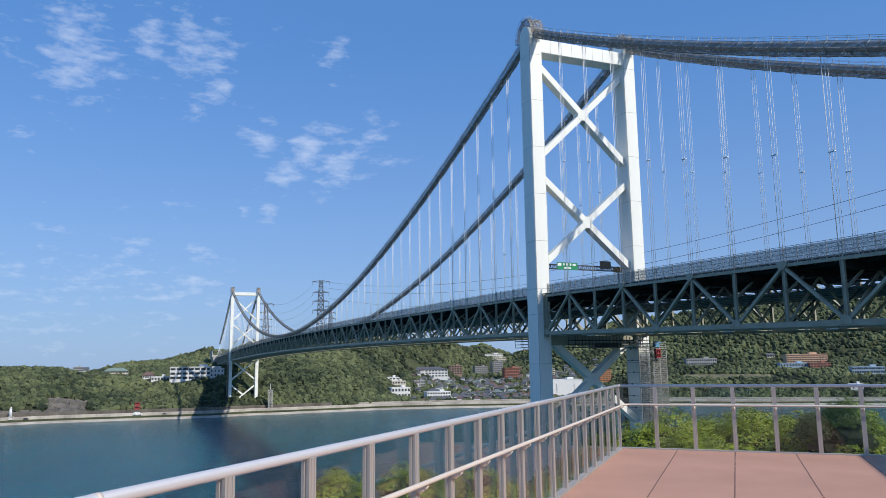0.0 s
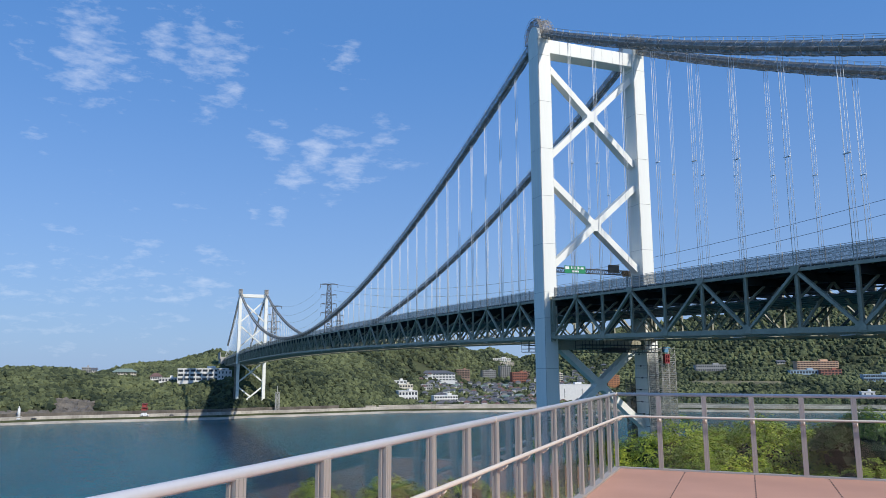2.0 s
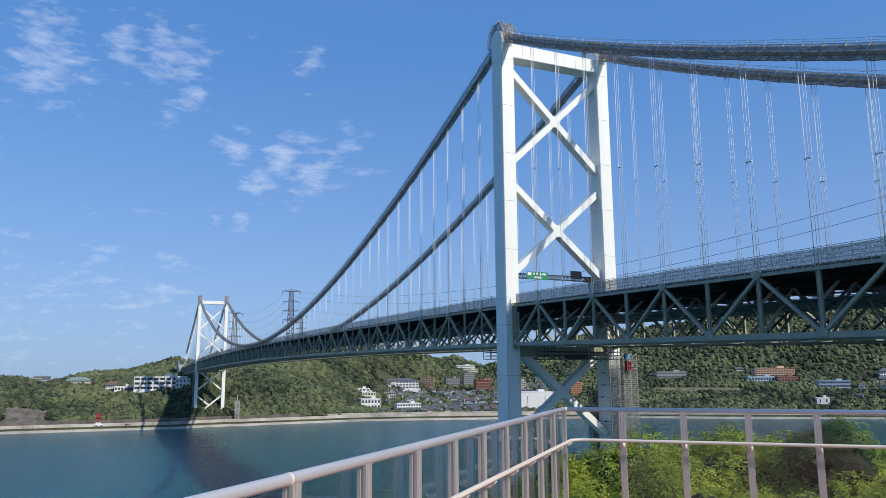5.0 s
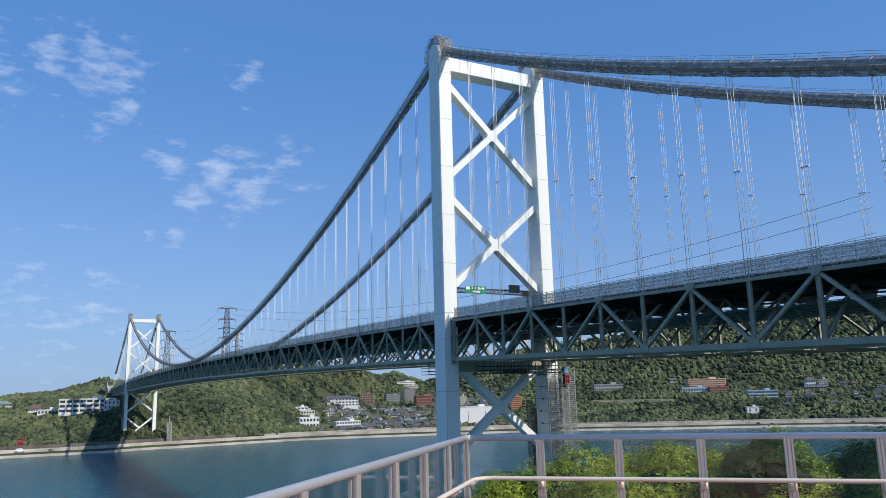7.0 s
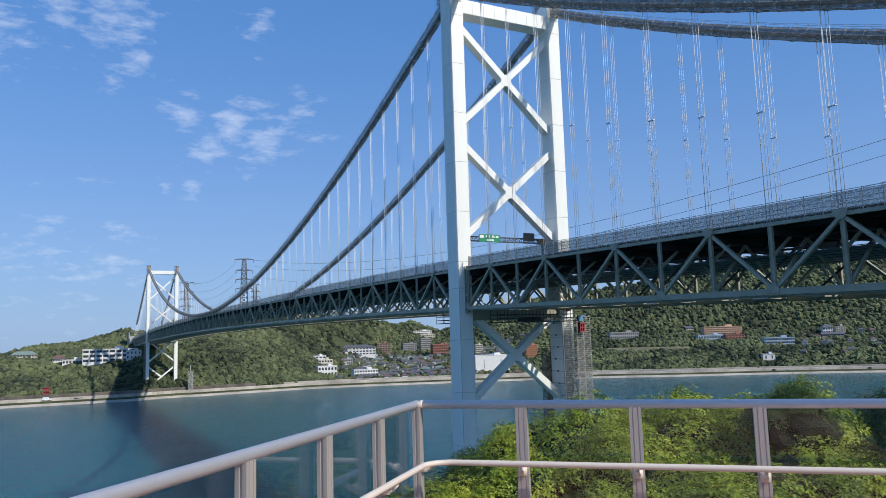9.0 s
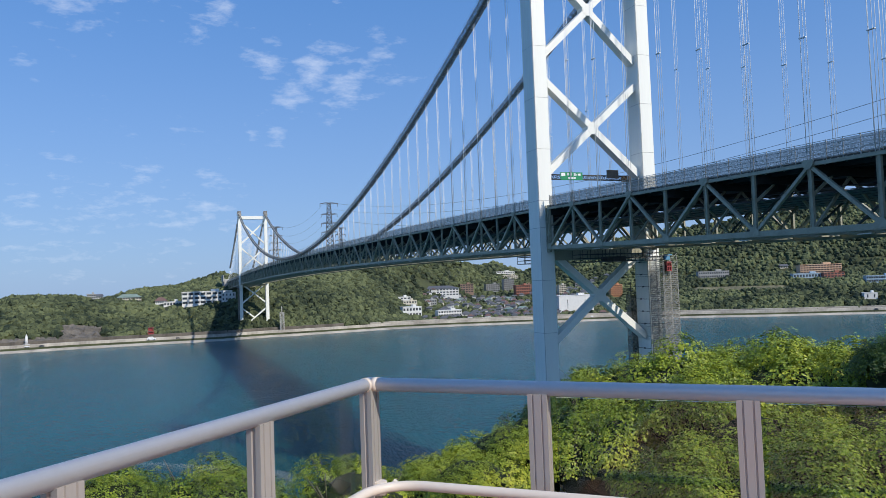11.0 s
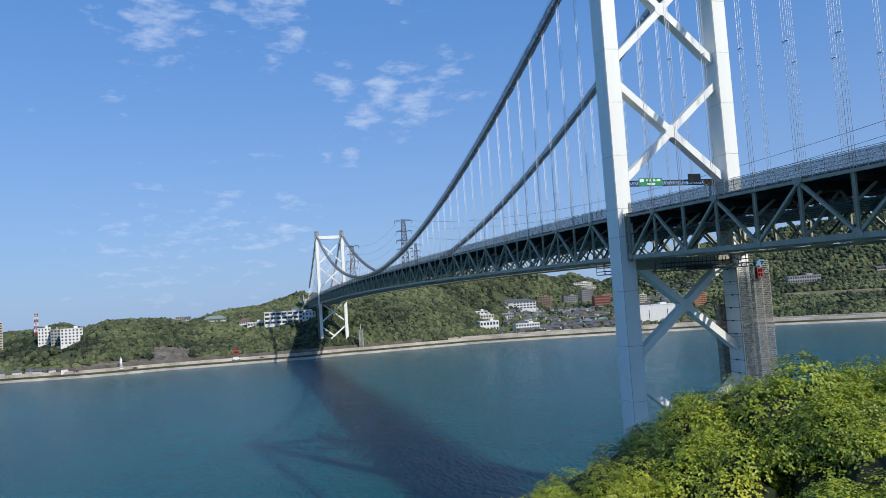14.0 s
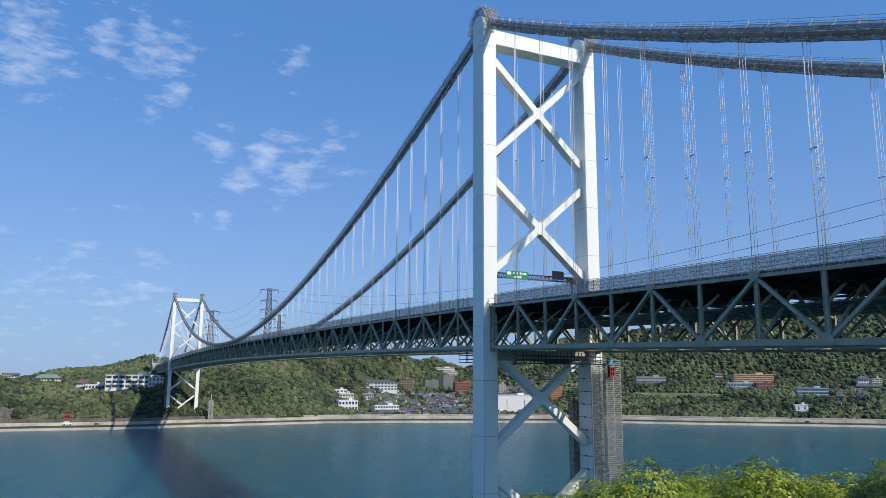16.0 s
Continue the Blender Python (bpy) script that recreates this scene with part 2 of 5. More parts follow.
# ---- the suspension bridge ----
# It runs along y; the near tower stands at y = 0, the far tower across the strait.
SPAN, HALF = 712.0, 14.5
LEG_W, LEG_D = 3.6, 5.3
bridge = thing("suspension_bridge", (0, 0, 0), "suspension bridge with white steel towers and grey truss deck", "bridge")


def deck_z(y):
    """Underside of the lower chord."""
    if 0 <= y <= SPAN:
        u = y / SPAN
        return 59.5 + 13.5 * u * (1 - u) - 0.6 * u
    return 59.5 + 0.025 * y if y < 0 else 58.9 - 0.025 * (y - SPAN)


def cable_z(y):
    if y < 0:
        return 139.0 + 0.527 * y + 0.00066 * y * y
    if y > SPAN:
        return 139.0 - 0.48 * (y - SPAN) + 0.0004 * (y - SPAN) ** 2
    return 73.5 + 64.3 * ((y - SPAN / 2) / (SPAN / 2)) ** 2


TOP = 136.4
SEAMS = [8.0, 16.2, 28.3, 40.4, 52.5, 64.6, 70.9, 82.9, 95.0, 107.2, 119.6, 132.0, TOP]


def leg_mesh():
    """The core, which shows in the joints, and the segments of the plating between the seams."""
    bm = bmesh.new()
    block(bm, (-LEG_W / 2 + 0.05, -LEG_D / 2 + 0.05, 8.0), (LEG_W / 2 - 0.05, LEG_D / 2 - 0.05, TOP))
    core = mesh_of("tower_leg", bm, JOINT)
    segments = []
    for z0, z1 in zip(SEAMS, SEAMS[1:]):
        bm = bmesh.new()
        block(bm, (-LEG_W / 2, -LEG_D / 2, 0.05), (LEG_W / 2, LEG_D / 2, z1 - z0 - 0.05))
        bmesh.ops.bevel(bm, geom=[e for e in bm.edges if abs(e.verts[0].co.z - e.verts[1].co.z) > 2], offset=0.12, segments=2, affect="EDGES")
        segments.append(mesh_of("leg_segment", bm, WHITE_STEEL))
    return core, segments


def saddle_mesh():
    """Rounded housing of the cable saddle."""
    bm = bmesh.new()
    prof = [(-LEG_D / 2, 0)] + [(-(LEG_D / 2) * math.cos(a), 0.9 + 3.0 * math.sin(a)) for a in [math.pi * k / 10 for k in range(11)]] + [(LEG_D / 2, 0)]
    a = [bm.verts.new((-LEG_W / 2, y, z)) for y, z in prof]
    b = [bm.verts.new((LEG_W / 2, y, z)) for y, z in prof]
    bm.faces.new(a)
    bm.faces.new(b[::-1])
    for k in range(len(prof)):
        bm.faces.new((a[k], b[k], b[(k + 1) % len(prof)], a[(k + 1) % len(prof)]))
    bmesh.ops.recalc_face_normals(bm, faces=bm.faces)
    return mesh_of("saddle_housing", bm, WHITE_STEEL)


def cage_mesh():
    """Wire safety cage round the saddle."""
    bm = bmesh.new()
    r = random.Random(4)
    for x in (-2.1, -1.0, 0, 1.0, 2.1):
        pts = [(x, -4.4 * math.cos(a), 0.4 + 5.6 * math.sin(a)) for a in [math.pi * k / 12 for k in range(13)]]
        tube(bm, pts, 0.05, 4)
    for k in range(13):
        a = math.pi * k / 12
        rod(bm, (-2.1, -4.4 * math.cos(a), 0.4 + 5.6 * math.sin(a)), (2.1, -4.4 * math.cos(a), 0.4 + 5.6 * math.sin(a)), 0.05, 4)
    for k in range(26):
        a, b = r.uniform(0.2, 2.9), r.uniform(-2, 2)
        rod(bm, (b, -4.3 * math.cos(a), 0.4 + 5.3 * math.sin(a)), (b + r.uniform(-0.8, 0.8), -4.3 * math.cos(a) + r.uniform(-1, 1), 0.4 + 6.2 * math.sin(a)), 0.04, 4)
    rows = []
    for x in (-1.9, -0.6, 0.6, 1.9):
        rows.append([bm.verts.new((x, -4.2 * math.cos(math.pi * k / 12), 0.3 + (5.2 + 0.6 * r.random()) * math.sin(math.pi * k / 12))) for k in range(13)])
    for p0, p1 in zip(rows, rows[1:]):
        for k in range(12):
            bm.faces.new((p0[k], p0[k + 1], p1[k + 1], p1[k])).material_index = 1
    return mesh_of("safety_cage", bm, (GALV, NET))


(LEG, SEGMENTS), SADDLE, CAGE = leg_mesh(), saddle_mesh(), cage_mesh()
for ty in (0.0, SPAN):
    for sx in (-1, 1):
        leg = part("tower_leg", LEG, bridge, "white painted steel box leg", pose(sx * HALF, ty, 0))
        for z, segment in zip(SEAMS, SEGMENTS):
            part("leg_segment", segment, leg, m=pose(0, 0, z))
        sad = part("saddle_housing", SADDLE, bridge, "white rounded cable saddle housing", pose(sx * HALF, ty, TOP))
        part("safety_cage", CAGE, sad, "wire safety cage", pose(0, 0, 0.2))
        bm = bmesh.new()
        block(bm, (-3.2, -4.5, -12), (3.2, 4.5, 8.0))
        bmesh.ops.bevel(bm, geom=list(bm.edges), offset=0.3, segments=1, affect="EDGES")
        block(bm, (-3.7, -5.0, 7.2), (3.7, 5.0, 8.6))
        part("pier", bm, bridge, "pale concrete pier", pose(sx * HALF, ty, 0), CONCRETE)
    inner = HALF - LEG_W / 2
    bm = bmesh.new()
    block(bm, (-inner, -2.1, 133.0), (inner, 2.1, 136.7))
    for x in np.linspace(-inner + 3, inner - 3, 7):
        block(bm, (x - 0.02, -2.13, 133.05), (x + 0.02, -2.1, 136.65), 1)
    bmesh.ops.bevel(bm, geom=[e for e in bm.edges if e.calc_length() > 20], offset=0.1, segments=1, affect="EDGES")
    part("top_crossbeam", bm, bridge, "white box crossbeam between tower tops", pose(0, ty, 0), (WHITE_STEEL, JOINT))
    bm = bmesh.new()
    block(bm, (-inner, -1.7, 57.0), (inner, 1.7, 59.4))
    part("deck_crossbeam", bm, bridge, "grey crossbeam under the deck", pose(0, ty, 0), GREY_STEEL)
    for low, high in ((105.0, 130.3), (77.0, 100.3), (37.4, 59.6), (10.0, 32.0)):
        mid = (low + high) / 2
        for sx in (-1, 1):
            # each brace arm runs from the joint to a leg
            beam_part("brace_arm", (sx * 1.0, ty, mid + 1.0 * (high - mid) / inner), (sx * inner, ty, high - 0.6), 1.55, 2.4, WHITE_STEEL, bridge, (0, 1, 0))
            beam_part("brace_arm", (sx * 1.0, ty, mid - 1.0 * (high - mid) / inner), (sx * inner, ty, low + 0.6), 1.55, 2.4, WHITE_STEEL, bridge, (0, 1, 0))
        bm = bmesh.new()
        o = [bm.verts.new((1.6 * math.cos(a), -1.24, mid + 1.6 * math.sin(a))) for a in [math.pi * (2 * k + 1) / 8 for k in range(8)]]
        o2 = [bm.verts.new((v.co.x, 1.24, v.co.z)) for v in o]
        bm.faces.new(o)
        bm.faces.new(o2[::-1])
        for k in range(8):
            bm.faces.new((o[k], o2[k], o2[(k + 1) % 8], o[(k + 1) % 8]))
        bmesh.ops.recalc_face_normals(bm, faces=bm.faces)
        part("brace_joint", bm, bridge, "white gusset joint of the cross brace", pose(0, ty, 0), WHITE_STEEL)

# panel points of the stiffening truss
NODES = [-4.1 - 10.42 * k for k in range(18)][::-1]
MAIN = [3.5 + (SPAN - 7.0) / 68 * k for k in range(69)]
BEYOND = [SPAN + 4.1 + 10.42 * k for k in range(18)]
DEPTH = 9.4


def truss_run(nodes, top_first, near_full):
    """One run of the truss between towers: two warren trusses with verticals, cross frames, laterals and deck."""
    for sx in (-1, 1):
        x = sx * HALF
        for k, y in enumerate(nodes):
            z = deck_z(y)
            beam_part("truss_vertical", (x, y, z + 0.8), (x, y, z + DEPTH + 0.2), 0.42, 0.62, GREY_STEEL, bridge, (0, 1, 0), 0.06)
            if k + 1 == len(nodes):
                continue
            y2 = nodes[k + 1]
            z2 = deck_z(y2)
            beam_part("bottom_chord", (x, y, z + 0.5), (x, y2, z2 + 0.5), 0.7, 0.85, GREY_STEEL, bridge)
            beam_part("top_chord", (x, y, z + DEPTH + 0.15), (x, y2, z2 + DEPTH + 0.15), 0.5, 0.5, GREY_STEEL, bridge)
            up_first = (k % 2 == 0) != top_first
            a = (x, y, z + 0.7 if up_first else z + DEPTH)
            b = (x, y2, z2 + DEPTH if up_first else z2 + 0.7)
            beam_part("truss_diagonal", a, b, 0.46, 0.55, GREY_STEEL, bridge, (1, 0, 0))
    for k, y in enumerate(nodes):
        z = deck_z(y)
        zt = z + DEPTH - 0.4
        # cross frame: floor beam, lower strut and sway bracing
        # floor beams: the shade below the deck is put into their colour
        beam_part("floor_beam", (-HALF + 0.3, y, zt - 0.2), (HALF - 0.3, y, zt - 0.2), 0.5, 1.5, DARK_AND_SHADED_STEEL, bridge)
        beam_part("lower_strut", (-HALF + 0.3, y, z + 0.5), (HALF - 0.3, y, z + 0.5), 0.45, 0.5, GREY_STEEL, bridge)
        for sx in (-1, 1):
            beam_part("sway_brace", (sx * (HALF - 0.3), y, z + 0.9), (sx * 7.2, y, zt - 1.0), 0.36, 0.36, GREY_STEEL, bridge, (0, 1, 0))
            beam_part("frame_brace", (0, y, z + 0.8), (sx * 7.2, y, zt - 1.0), 0.34, 0.34, GREY_STEEL, bridge, (0, 1, 0))
            beam_part("knee_brace", (sx * (HALF - 0.3), y, zt - 3.6), (sx * 10.6, y, zt - 1.0), 0.34, 0.34, GREY_STEEL, bridge, (0, 1, 0))
        if k + 1 == len(nodes):
            continue
        y2 = nodes[k + 1]
        z2 = deck_z(y2)
        for sx in (-1, 1):
            beam_part("lateral_brace", (0, y, z + 0.5), (sx * (HALF - 0.4), y2, z2 + 0.5), 0.34, 0.34, GREY_STEEL, bridge)
            beam_part("inner_brace", (sx * 7.2, y, zt - 1.0), (sx * 7.2, y2, z2 + 0.6) if k % 2 else (sx * 7.2, y2, z2 + DEPTH - 1.0), 0.3, 0.3, DARK_AND_SHADED_STEEL, bridge)


truss_run(NODES, True, True)
truss_run(MAIN, False, True)
truss_run(BEYOND, False, False)

# gusset plates at the joints, on the outer faces
bm = bmesh.new()
v = [bm.verts.new(c) for c in ((0, -0.95, -0.45), (0, 0.95, -0.45), (0, 0.95, 0.2), (0, 0.35, 0.85), (0, -0.35, 0.85), (0, -0.95, 0.2))]
f = bm.faces.new(v)
ex = bmesh.ops.extrude_face_region(bm, geom=[f])
bmesh.ops.translate(bm, vec=(0.06, 0, 0), verts=[e for e in ex["geom"] if isinstance(e, bmesh.types.BMVert)])
bmesh.ops.recalc_face_normals(bm, faces=bm.faces)
GUSSET = mesh_of("gusset_plate", bm, GREY_STEEL)
for run, odd in ((NODES, 1), (MAIN[:40], 0)):
    for k, y in enumerate(run):
        for sx in (-1, 1):
            bottom = k % 2 == odd
            x = sx * (HALF + 0.40)
            if bottom:
                part("gusset_plate", GUSSET, bridge, m=pose(x - (0.06 if sx < 0 else 0), y, deck_z(y) + 0.75))
            else:
                part("gusset_plate", GUSSET, bridge, m=pose(x - (0.06 if sx < 0 else 0), y, deck_z(y) + DEPTH + 0.3, 180, 0, 0))


def long_strip(name, nodes, x0, x1, dz0, dz1, mat, label):
    """A long plate that follows the deck's camber."""
    bm = bmesh.new()
    rings = []
    for y in nodes:
        z = deck_z(y)
        rings.append([bm.verts.new(c) for c in ((x0, y, z + dz0), (x1, y, z + dz0), (x1, y, z + dz1), (x0, y, z + dz1))])
    for a, b in zip(rings, rings[1:]):
        for k in range(4):
            bm.faces.new((a[k], a[(k + 1) % 4], b[(k + 1) % 4], b[k]))
    bm.faces.new(rings[0][::-1])
    bm.faces.new(rings[-1])
    bmesh.ops.recalc_face_normals(bm, faces=bm.faces)
    return part(name, bm, bridge, label, mat=mat)


ALL = NODES + MAIN + BEYOND
long_strip("road_deck", ALL, -13.2, 13.2, DEPTH + 0.55, DEPTH + 0.85, ASPHALT, "asphalt road deck")
# edge girders and stringers are coloured near-black for the shade under the deck
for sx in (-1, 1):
    long_strip("deck_edge", ALL, sx * 13.3 - 0.9 * (sx < 0), sx * 13.3 + 0.9 * (sx > 0), DEPTH + 0.45, DEPTH + 0.9, DARK_AND_SHADED_STEEL, "edge girder of the deck, overhang shade in its dark colour")
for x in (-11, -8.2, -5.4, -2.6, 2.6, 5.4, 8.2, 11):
    long_strip("stringer", ALL, x - 0.2, x + 0.2, DEPTH - 0.3, DEPTH + 0.5, DARK_AND_SHADED_STEEL, "steel stringer under the deck, deck shade in its dark colour")
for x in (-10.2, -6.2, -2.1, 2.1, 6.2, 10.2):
    long_strip("service_walkway", NODES + MAIN, x - 1.5, x + 1.5, 5.6, 5.75, DARK_AND_SHADED_STEEL, "dark suspended service walkway")
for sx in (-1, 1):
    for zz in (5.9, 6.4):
        long_strip("walkway_rail", NODES + MAIN, sx * 10.6 - 0.05, sx * 10.6 + 0.05, zz, zz + 0.09, DARK_AND_SHADED_STEEL, "dark walkway rail")
    long_strip("bottom_pipe", NODES + MAIN, sx * 12.6 - 0.2, sx * 12.6 + 0.2, -0.2, 0.05, GREY_STEEL, "grey service pipe under the truss")

# fence panels of netting and rails along both edges of the deck
bm = bmesh.new()
for k in range(5):
    yy = k * 2.46
    block(bm, (-0.05, yy - 0.05, -0.2), (0.05, yy + 0.05, 2.55), 0)
for zz in (0.15, 0.75, 1.35, 1.95, 2.45):
    block(bm, (-0.035, 0, zz - 0.035), (0.035, 9.85, zz + 0.035), 0)
for k in range(9):
    block(bm, (0.05, k * 1.1 + 0.2, -0.45), (0.14, k * 1.1 + 0.32, -0.05), 0)
c = [bm.verts.new(p) for p in ((0.06, 0, 0), (0.06, 9.85, 0), (0.06, 9.85, 2.3), (0.06, 0, 2.3))]
bm.faces.new(c).material_index = 1
FENCE = mesh_of("fence_panel", bm, (GALV, NET_LIGHT))
for run in (NODES, MAIN, BEYOND):
    for a, b in zip(run, run[1:]):
        for sx in (-1, 1):
            m = along((0, a, deck_z(a)), (0, b, deck_z(b)))
            tilt = math.degrees(math.atan2(deck_z(b) - deck_z(a), b - a))
            part("fence_panel", FENCE, bridge, m=pose(sx * 14.35, a, deck_z(a) + DEPTH + 0.62, tilt, 0, 0) @ Matrix.Diagonal((-sx, (b - a) / 9.85, 1, 1)))

# lamps: small white fittings under the deck edge, and the bright lamp boxes under the lower chord
bm = bmesh.new()
block(bm, (-0.16, -0.28, -0.12), (0.16, 0.28, 0.12))
bmesh.ops.bevel(bm, geom=list(bm.edges), offset=0.04, segments=1, affect="EDGES")
LAMP = mesh_of("edge_lamp", bm, SIGN_WHITE)
for run in (NODES[6:], MAIN[:30]):
    for a, b in zip(run, run[1:]):
        for k in range(3):
            y = a + (b - a) * (k + 0.5) / 3
            part("edge_lamp", LAMP, bridge, m=pose(-13.9, y, deck_z(y) + DEPTH + 0.1, 35, 0, 0))

bm = bmesh.new()
block(bm, (-0.25, -1.1, -0.14), (0.25, 1.1, 0.0))
bmesh.ops.bevel(bm, geom=list(bm.edges), offset=0.03, segments=1, affect="EDGES")
CHORD_LAMP = mesh_of("chord_lamp", bm, SIGN_WHITE)
for y in NODES[1::2] + MAIN[1:30:2]:
    part("chord_lamp", CHORD_LAMP, bridge, "white strip lamp under the chord", m=pose(-13.9, y + 3, deck_z(y) - 0.16))

# main cables: each in its cage of wires and netting
def cable_run(ys, sx, r, name, label):
    pts = [(sx * HALF, y, cable_z(y)) for y in ys]
    bm = bmesh.new()
    tube(bm, pts, 0.36, 10)
    cable = part("main_cable", bm, bridge, "pale grey main cable", mat=GALV)
    bm = bmesh.new()
    rr = random.Random(int(sx * 10 + ys[0]))
    # netting: open at the top, sagging unevenly between hoops
    angs = [math.radians(a) for a in (-50, -25, 0, 30, 60, 90, 120, 150, 180, 205, 230)]
    rings = []
    for i, p in enumerate(pts):
        a, b = Vector(pts[max(0, i - 1)]), Vector(pts[min(len(pts) - 1, i + 1)])
        m = along(p, Vector(p) + (b - a))
        s = r * (1 + rr.uniform(-0.07, 0.05))
        ring = [m @ Vector((s * math.cos(t), -s * 0.95 * math.sin(t) + 0.2, 0)) for t in angs]
        rings.append([bm.verts.new(c) for c in ring])
        if i % 2 == 0:
            for c, d in zip(ring, ring[1:]):
                bar(bm, c, d, 0.09, 0.09, 1)
            bar(bm, ring[0], ring[0] + Vector((0, 0, 0.75)), 0.07, 0.07, 1)
            bar(bm, ring[-1], ring[-1] + Vector((0, 0, 0.75)), 0.07, 0.07, 1)
        if i:
            for k in (0, 2, 4, 6, 8, 10):
                bar(bm, rings[i - 1][k].co, rings[i][k].co, 0.06, 0.06, 1)
            up = Vector((0, 0, 0.7))
            for k in (0, 10):
                bar(bm, rings[i - 1][k].co + up, rings[i][k].co + up, 0.045, 0.045, 1)
            for k in range(10):
                bm.faces.new((rings[i - 1][k], rings[i - 1][k + 1], rings[i][k + 1], rings[i][k]))
            if rr.random() < 0.35:
                k = rr.randrange(1, 9)
                bar(bm, rings[i - 1][k].co, rings[i][k + 1].co, 0.08, 0.05, 1)
    part("cable_cage", bm, cable, "dark wire netting catwalk cage wrapped round the cable", mat=(NET, GALV))
    return cable


for sx in (-1, 1):
    cable_run([-3.5 - 1.64 * k for k in range(108)], sx, 1.35, "side", "")
    cable_run([3.5 + (SPAN - 7) / 300 * k for k in range(301)], sx, 1.3, "main", "")
    cable_run([SPAN + 3.5 + 5.2 * k for k in range(26)], sx, 1.2, "far", "")

# hangers: four ropes each, with a clamp half-way
_h = {}
for run in (NODES, MAIN, BEYOND):
    for y in run:
        if abs(y) < 5 or abs(y - SPAN) < 5:
            continue
        za, zb = deck_z(y) + DEPTH + 0.5, cable_z(y) - 0.3
        if zb - za < 0.8:
            continue
        key = round(zb - za, 1)
        if key not in _h:
            bm = bmesh.new()
            for dy in (-0.55, -0.28, 0.28, 0.55):
                rod(bm, (0.12 * (1 if abs(dy) > 0.4 else -1), dy, 0), (0.12 * (1 if abs(dy) > 0.4 else -1), dy, key), 0.036, 5)
            if key > 12:
                block(bm, (-0.16, -0.58, key * 0.5 - 0.05), (0.16, 0.58, key * 0.5 + 0.05))
            _h[key] = mesh_of("hanger", bm, ROPE)
        for sx in (-1, 1):
            part("hanger", _h[key], bridge, m=pose(sx * HALF, y, za))

# bearing frames at the tower, and the anchorage blocks at both ends
for ty, way in ((0, -1), (0, 1), (SPAN, -1), (SPAN, 1)):
    for sx in (-1, 1):
        bm = bmesh.new()
        y0 = ty + way * 2.55
        z = deck_z(ty)
        for dy in (0.3, 1.3):
            block(bm, (sx * HALF - 0.3, y0 + way * dy - 0.14, z - 0.6), (sx * HALF + 0.3, y0 + way * dy + 0.14, z + DEPTH + 0.8))
        for zz in (z - 0.6, z + 3.2, z + 6.2):
            block(bm, (sx * HALF - 0.25, y0 + min(0, way * 1.5), zz), (sx * HALF + 0.25, y0 + max(0, way * 1.5), zz + 0.35))
        part("bearing_frame", bm, bridge, "grey bearing frame at the tower", mat=GREY_STEEL)
for y0, y1, zt in ((-214, -182, 63.0), (SPAN + 180, SPAN + 214, 68.0)):
    bm = bmesh.new()
    block(bm, (-19, y0, 0), (19, y1, zt))
    bmesh.ops.bevel(bm, geom=list(bm.edges), offset=0.5, segments=1, affect="EDGES")
    block(bm, (-20, y0 - 1 if y0 < 0 else y0 - 0.8, zt - 3), (-18.98, y1, zt + 6))
    part("anchorage", bm, bridge, "pale concrete anchorage block", mat=CONCRETE)

# inspection gantry under the deck beside the tower
for gy, gx in ((14.0, -2.0), (-6.5, 2.0)):
    bm = bmesh.new()
    z = deck_z(gy) - 1.3
    for zz in (z, z - 0.9, z - 1.7):
        for x in (-12, 12):
            bar(bm, (gx + x * 0.9, gy - 2.2, zz), (gx + x * 0.9, gy + 2.2, zz), 0.12, 0.12)
        for yy in (-2.2, 2.2):
            bar(bm, (gx - 11, gy + yy, zz), (gx + 11, gy + yy, zz), 0.14, 0.14)
    for k in range(12):
        for yy in (-2.2, 2.2):
            bar(bm, (gx - 11 + 2 * k, gy + yy, z - 1.7), (gx - 11 + 2 * k, gy + yy, z + 1.0), 0.1, 0.1)
    block(bm, (gx - 11, gy - 2.2, z - 1.78), (gx + 11, gy + 2.2, z - 1.7))
    block(bm, (gx - 4, gy - 1.4, z - 1.6), (gx + 1, gy + 1.4, z - 0.6))
    part("inspection_gantry", bm, bridge, "dark travelling inspection gantry under the deck", mat=DARK_AND_SHADED_STEEL)

# ---- sign gantry on the deck ----
gantry = thing("sign_gantry", (0, 3.6, deck_z(3.6) + DEPTH + 1.25), "lattice road sign gantry with green board above the bridge deck", "road sign")
for sx in (-1, 1):
    bm = bmesh.new()
    bar(bm, (sx * 12.2, 0, 0), (sx * 12.2, 0, 7.9), 0.4, 0.4)
    part("gantry_post", bm, gantry, mat=GALV)
    bm = bmesh.new()
    block(bm, (sx * 12.2 - 1.3, -0.4, 6.3), (sx * 12.2 + 1.3, 0.4, 7.8))
    part("end_housing", bm, gantry, "orange painted end box", mat=ORANGE)
bm = bmesh.new()
for yy, zz in ((-0.4, 6.6), (0.4, 6.6), (-0.4, 7.7), (0.4, 7.7)):
    bar(bm, (-12.2, yy, zz), (12.2, yy, zz), 0.16, 0.16)
for k in range(20):
    x = -11.6 + 1.2 * k
    for yy in (-0.4, 0.4):
        bar(bm, (x, yy, 6.6), (x + 0.6, yy, 7.7), 0.1, 0.1)
        bar(bm, (x + 0.6, yy, 7.7), (x + 1.2, yy, 6.6), 0.1, 0.1)
part("lattice_beam", bm, gantry, "grey lattice beam", mat=DARK_AND_SHADED_STEEL)
bm = bmesh.new()
block(bm, (-7.1, -0.68, 6.4), (-0.95, -0.6, 8.3))
board = part("sign_board", bm, gantry, "green direction board with white writing", mat=GREEN_SIGN)
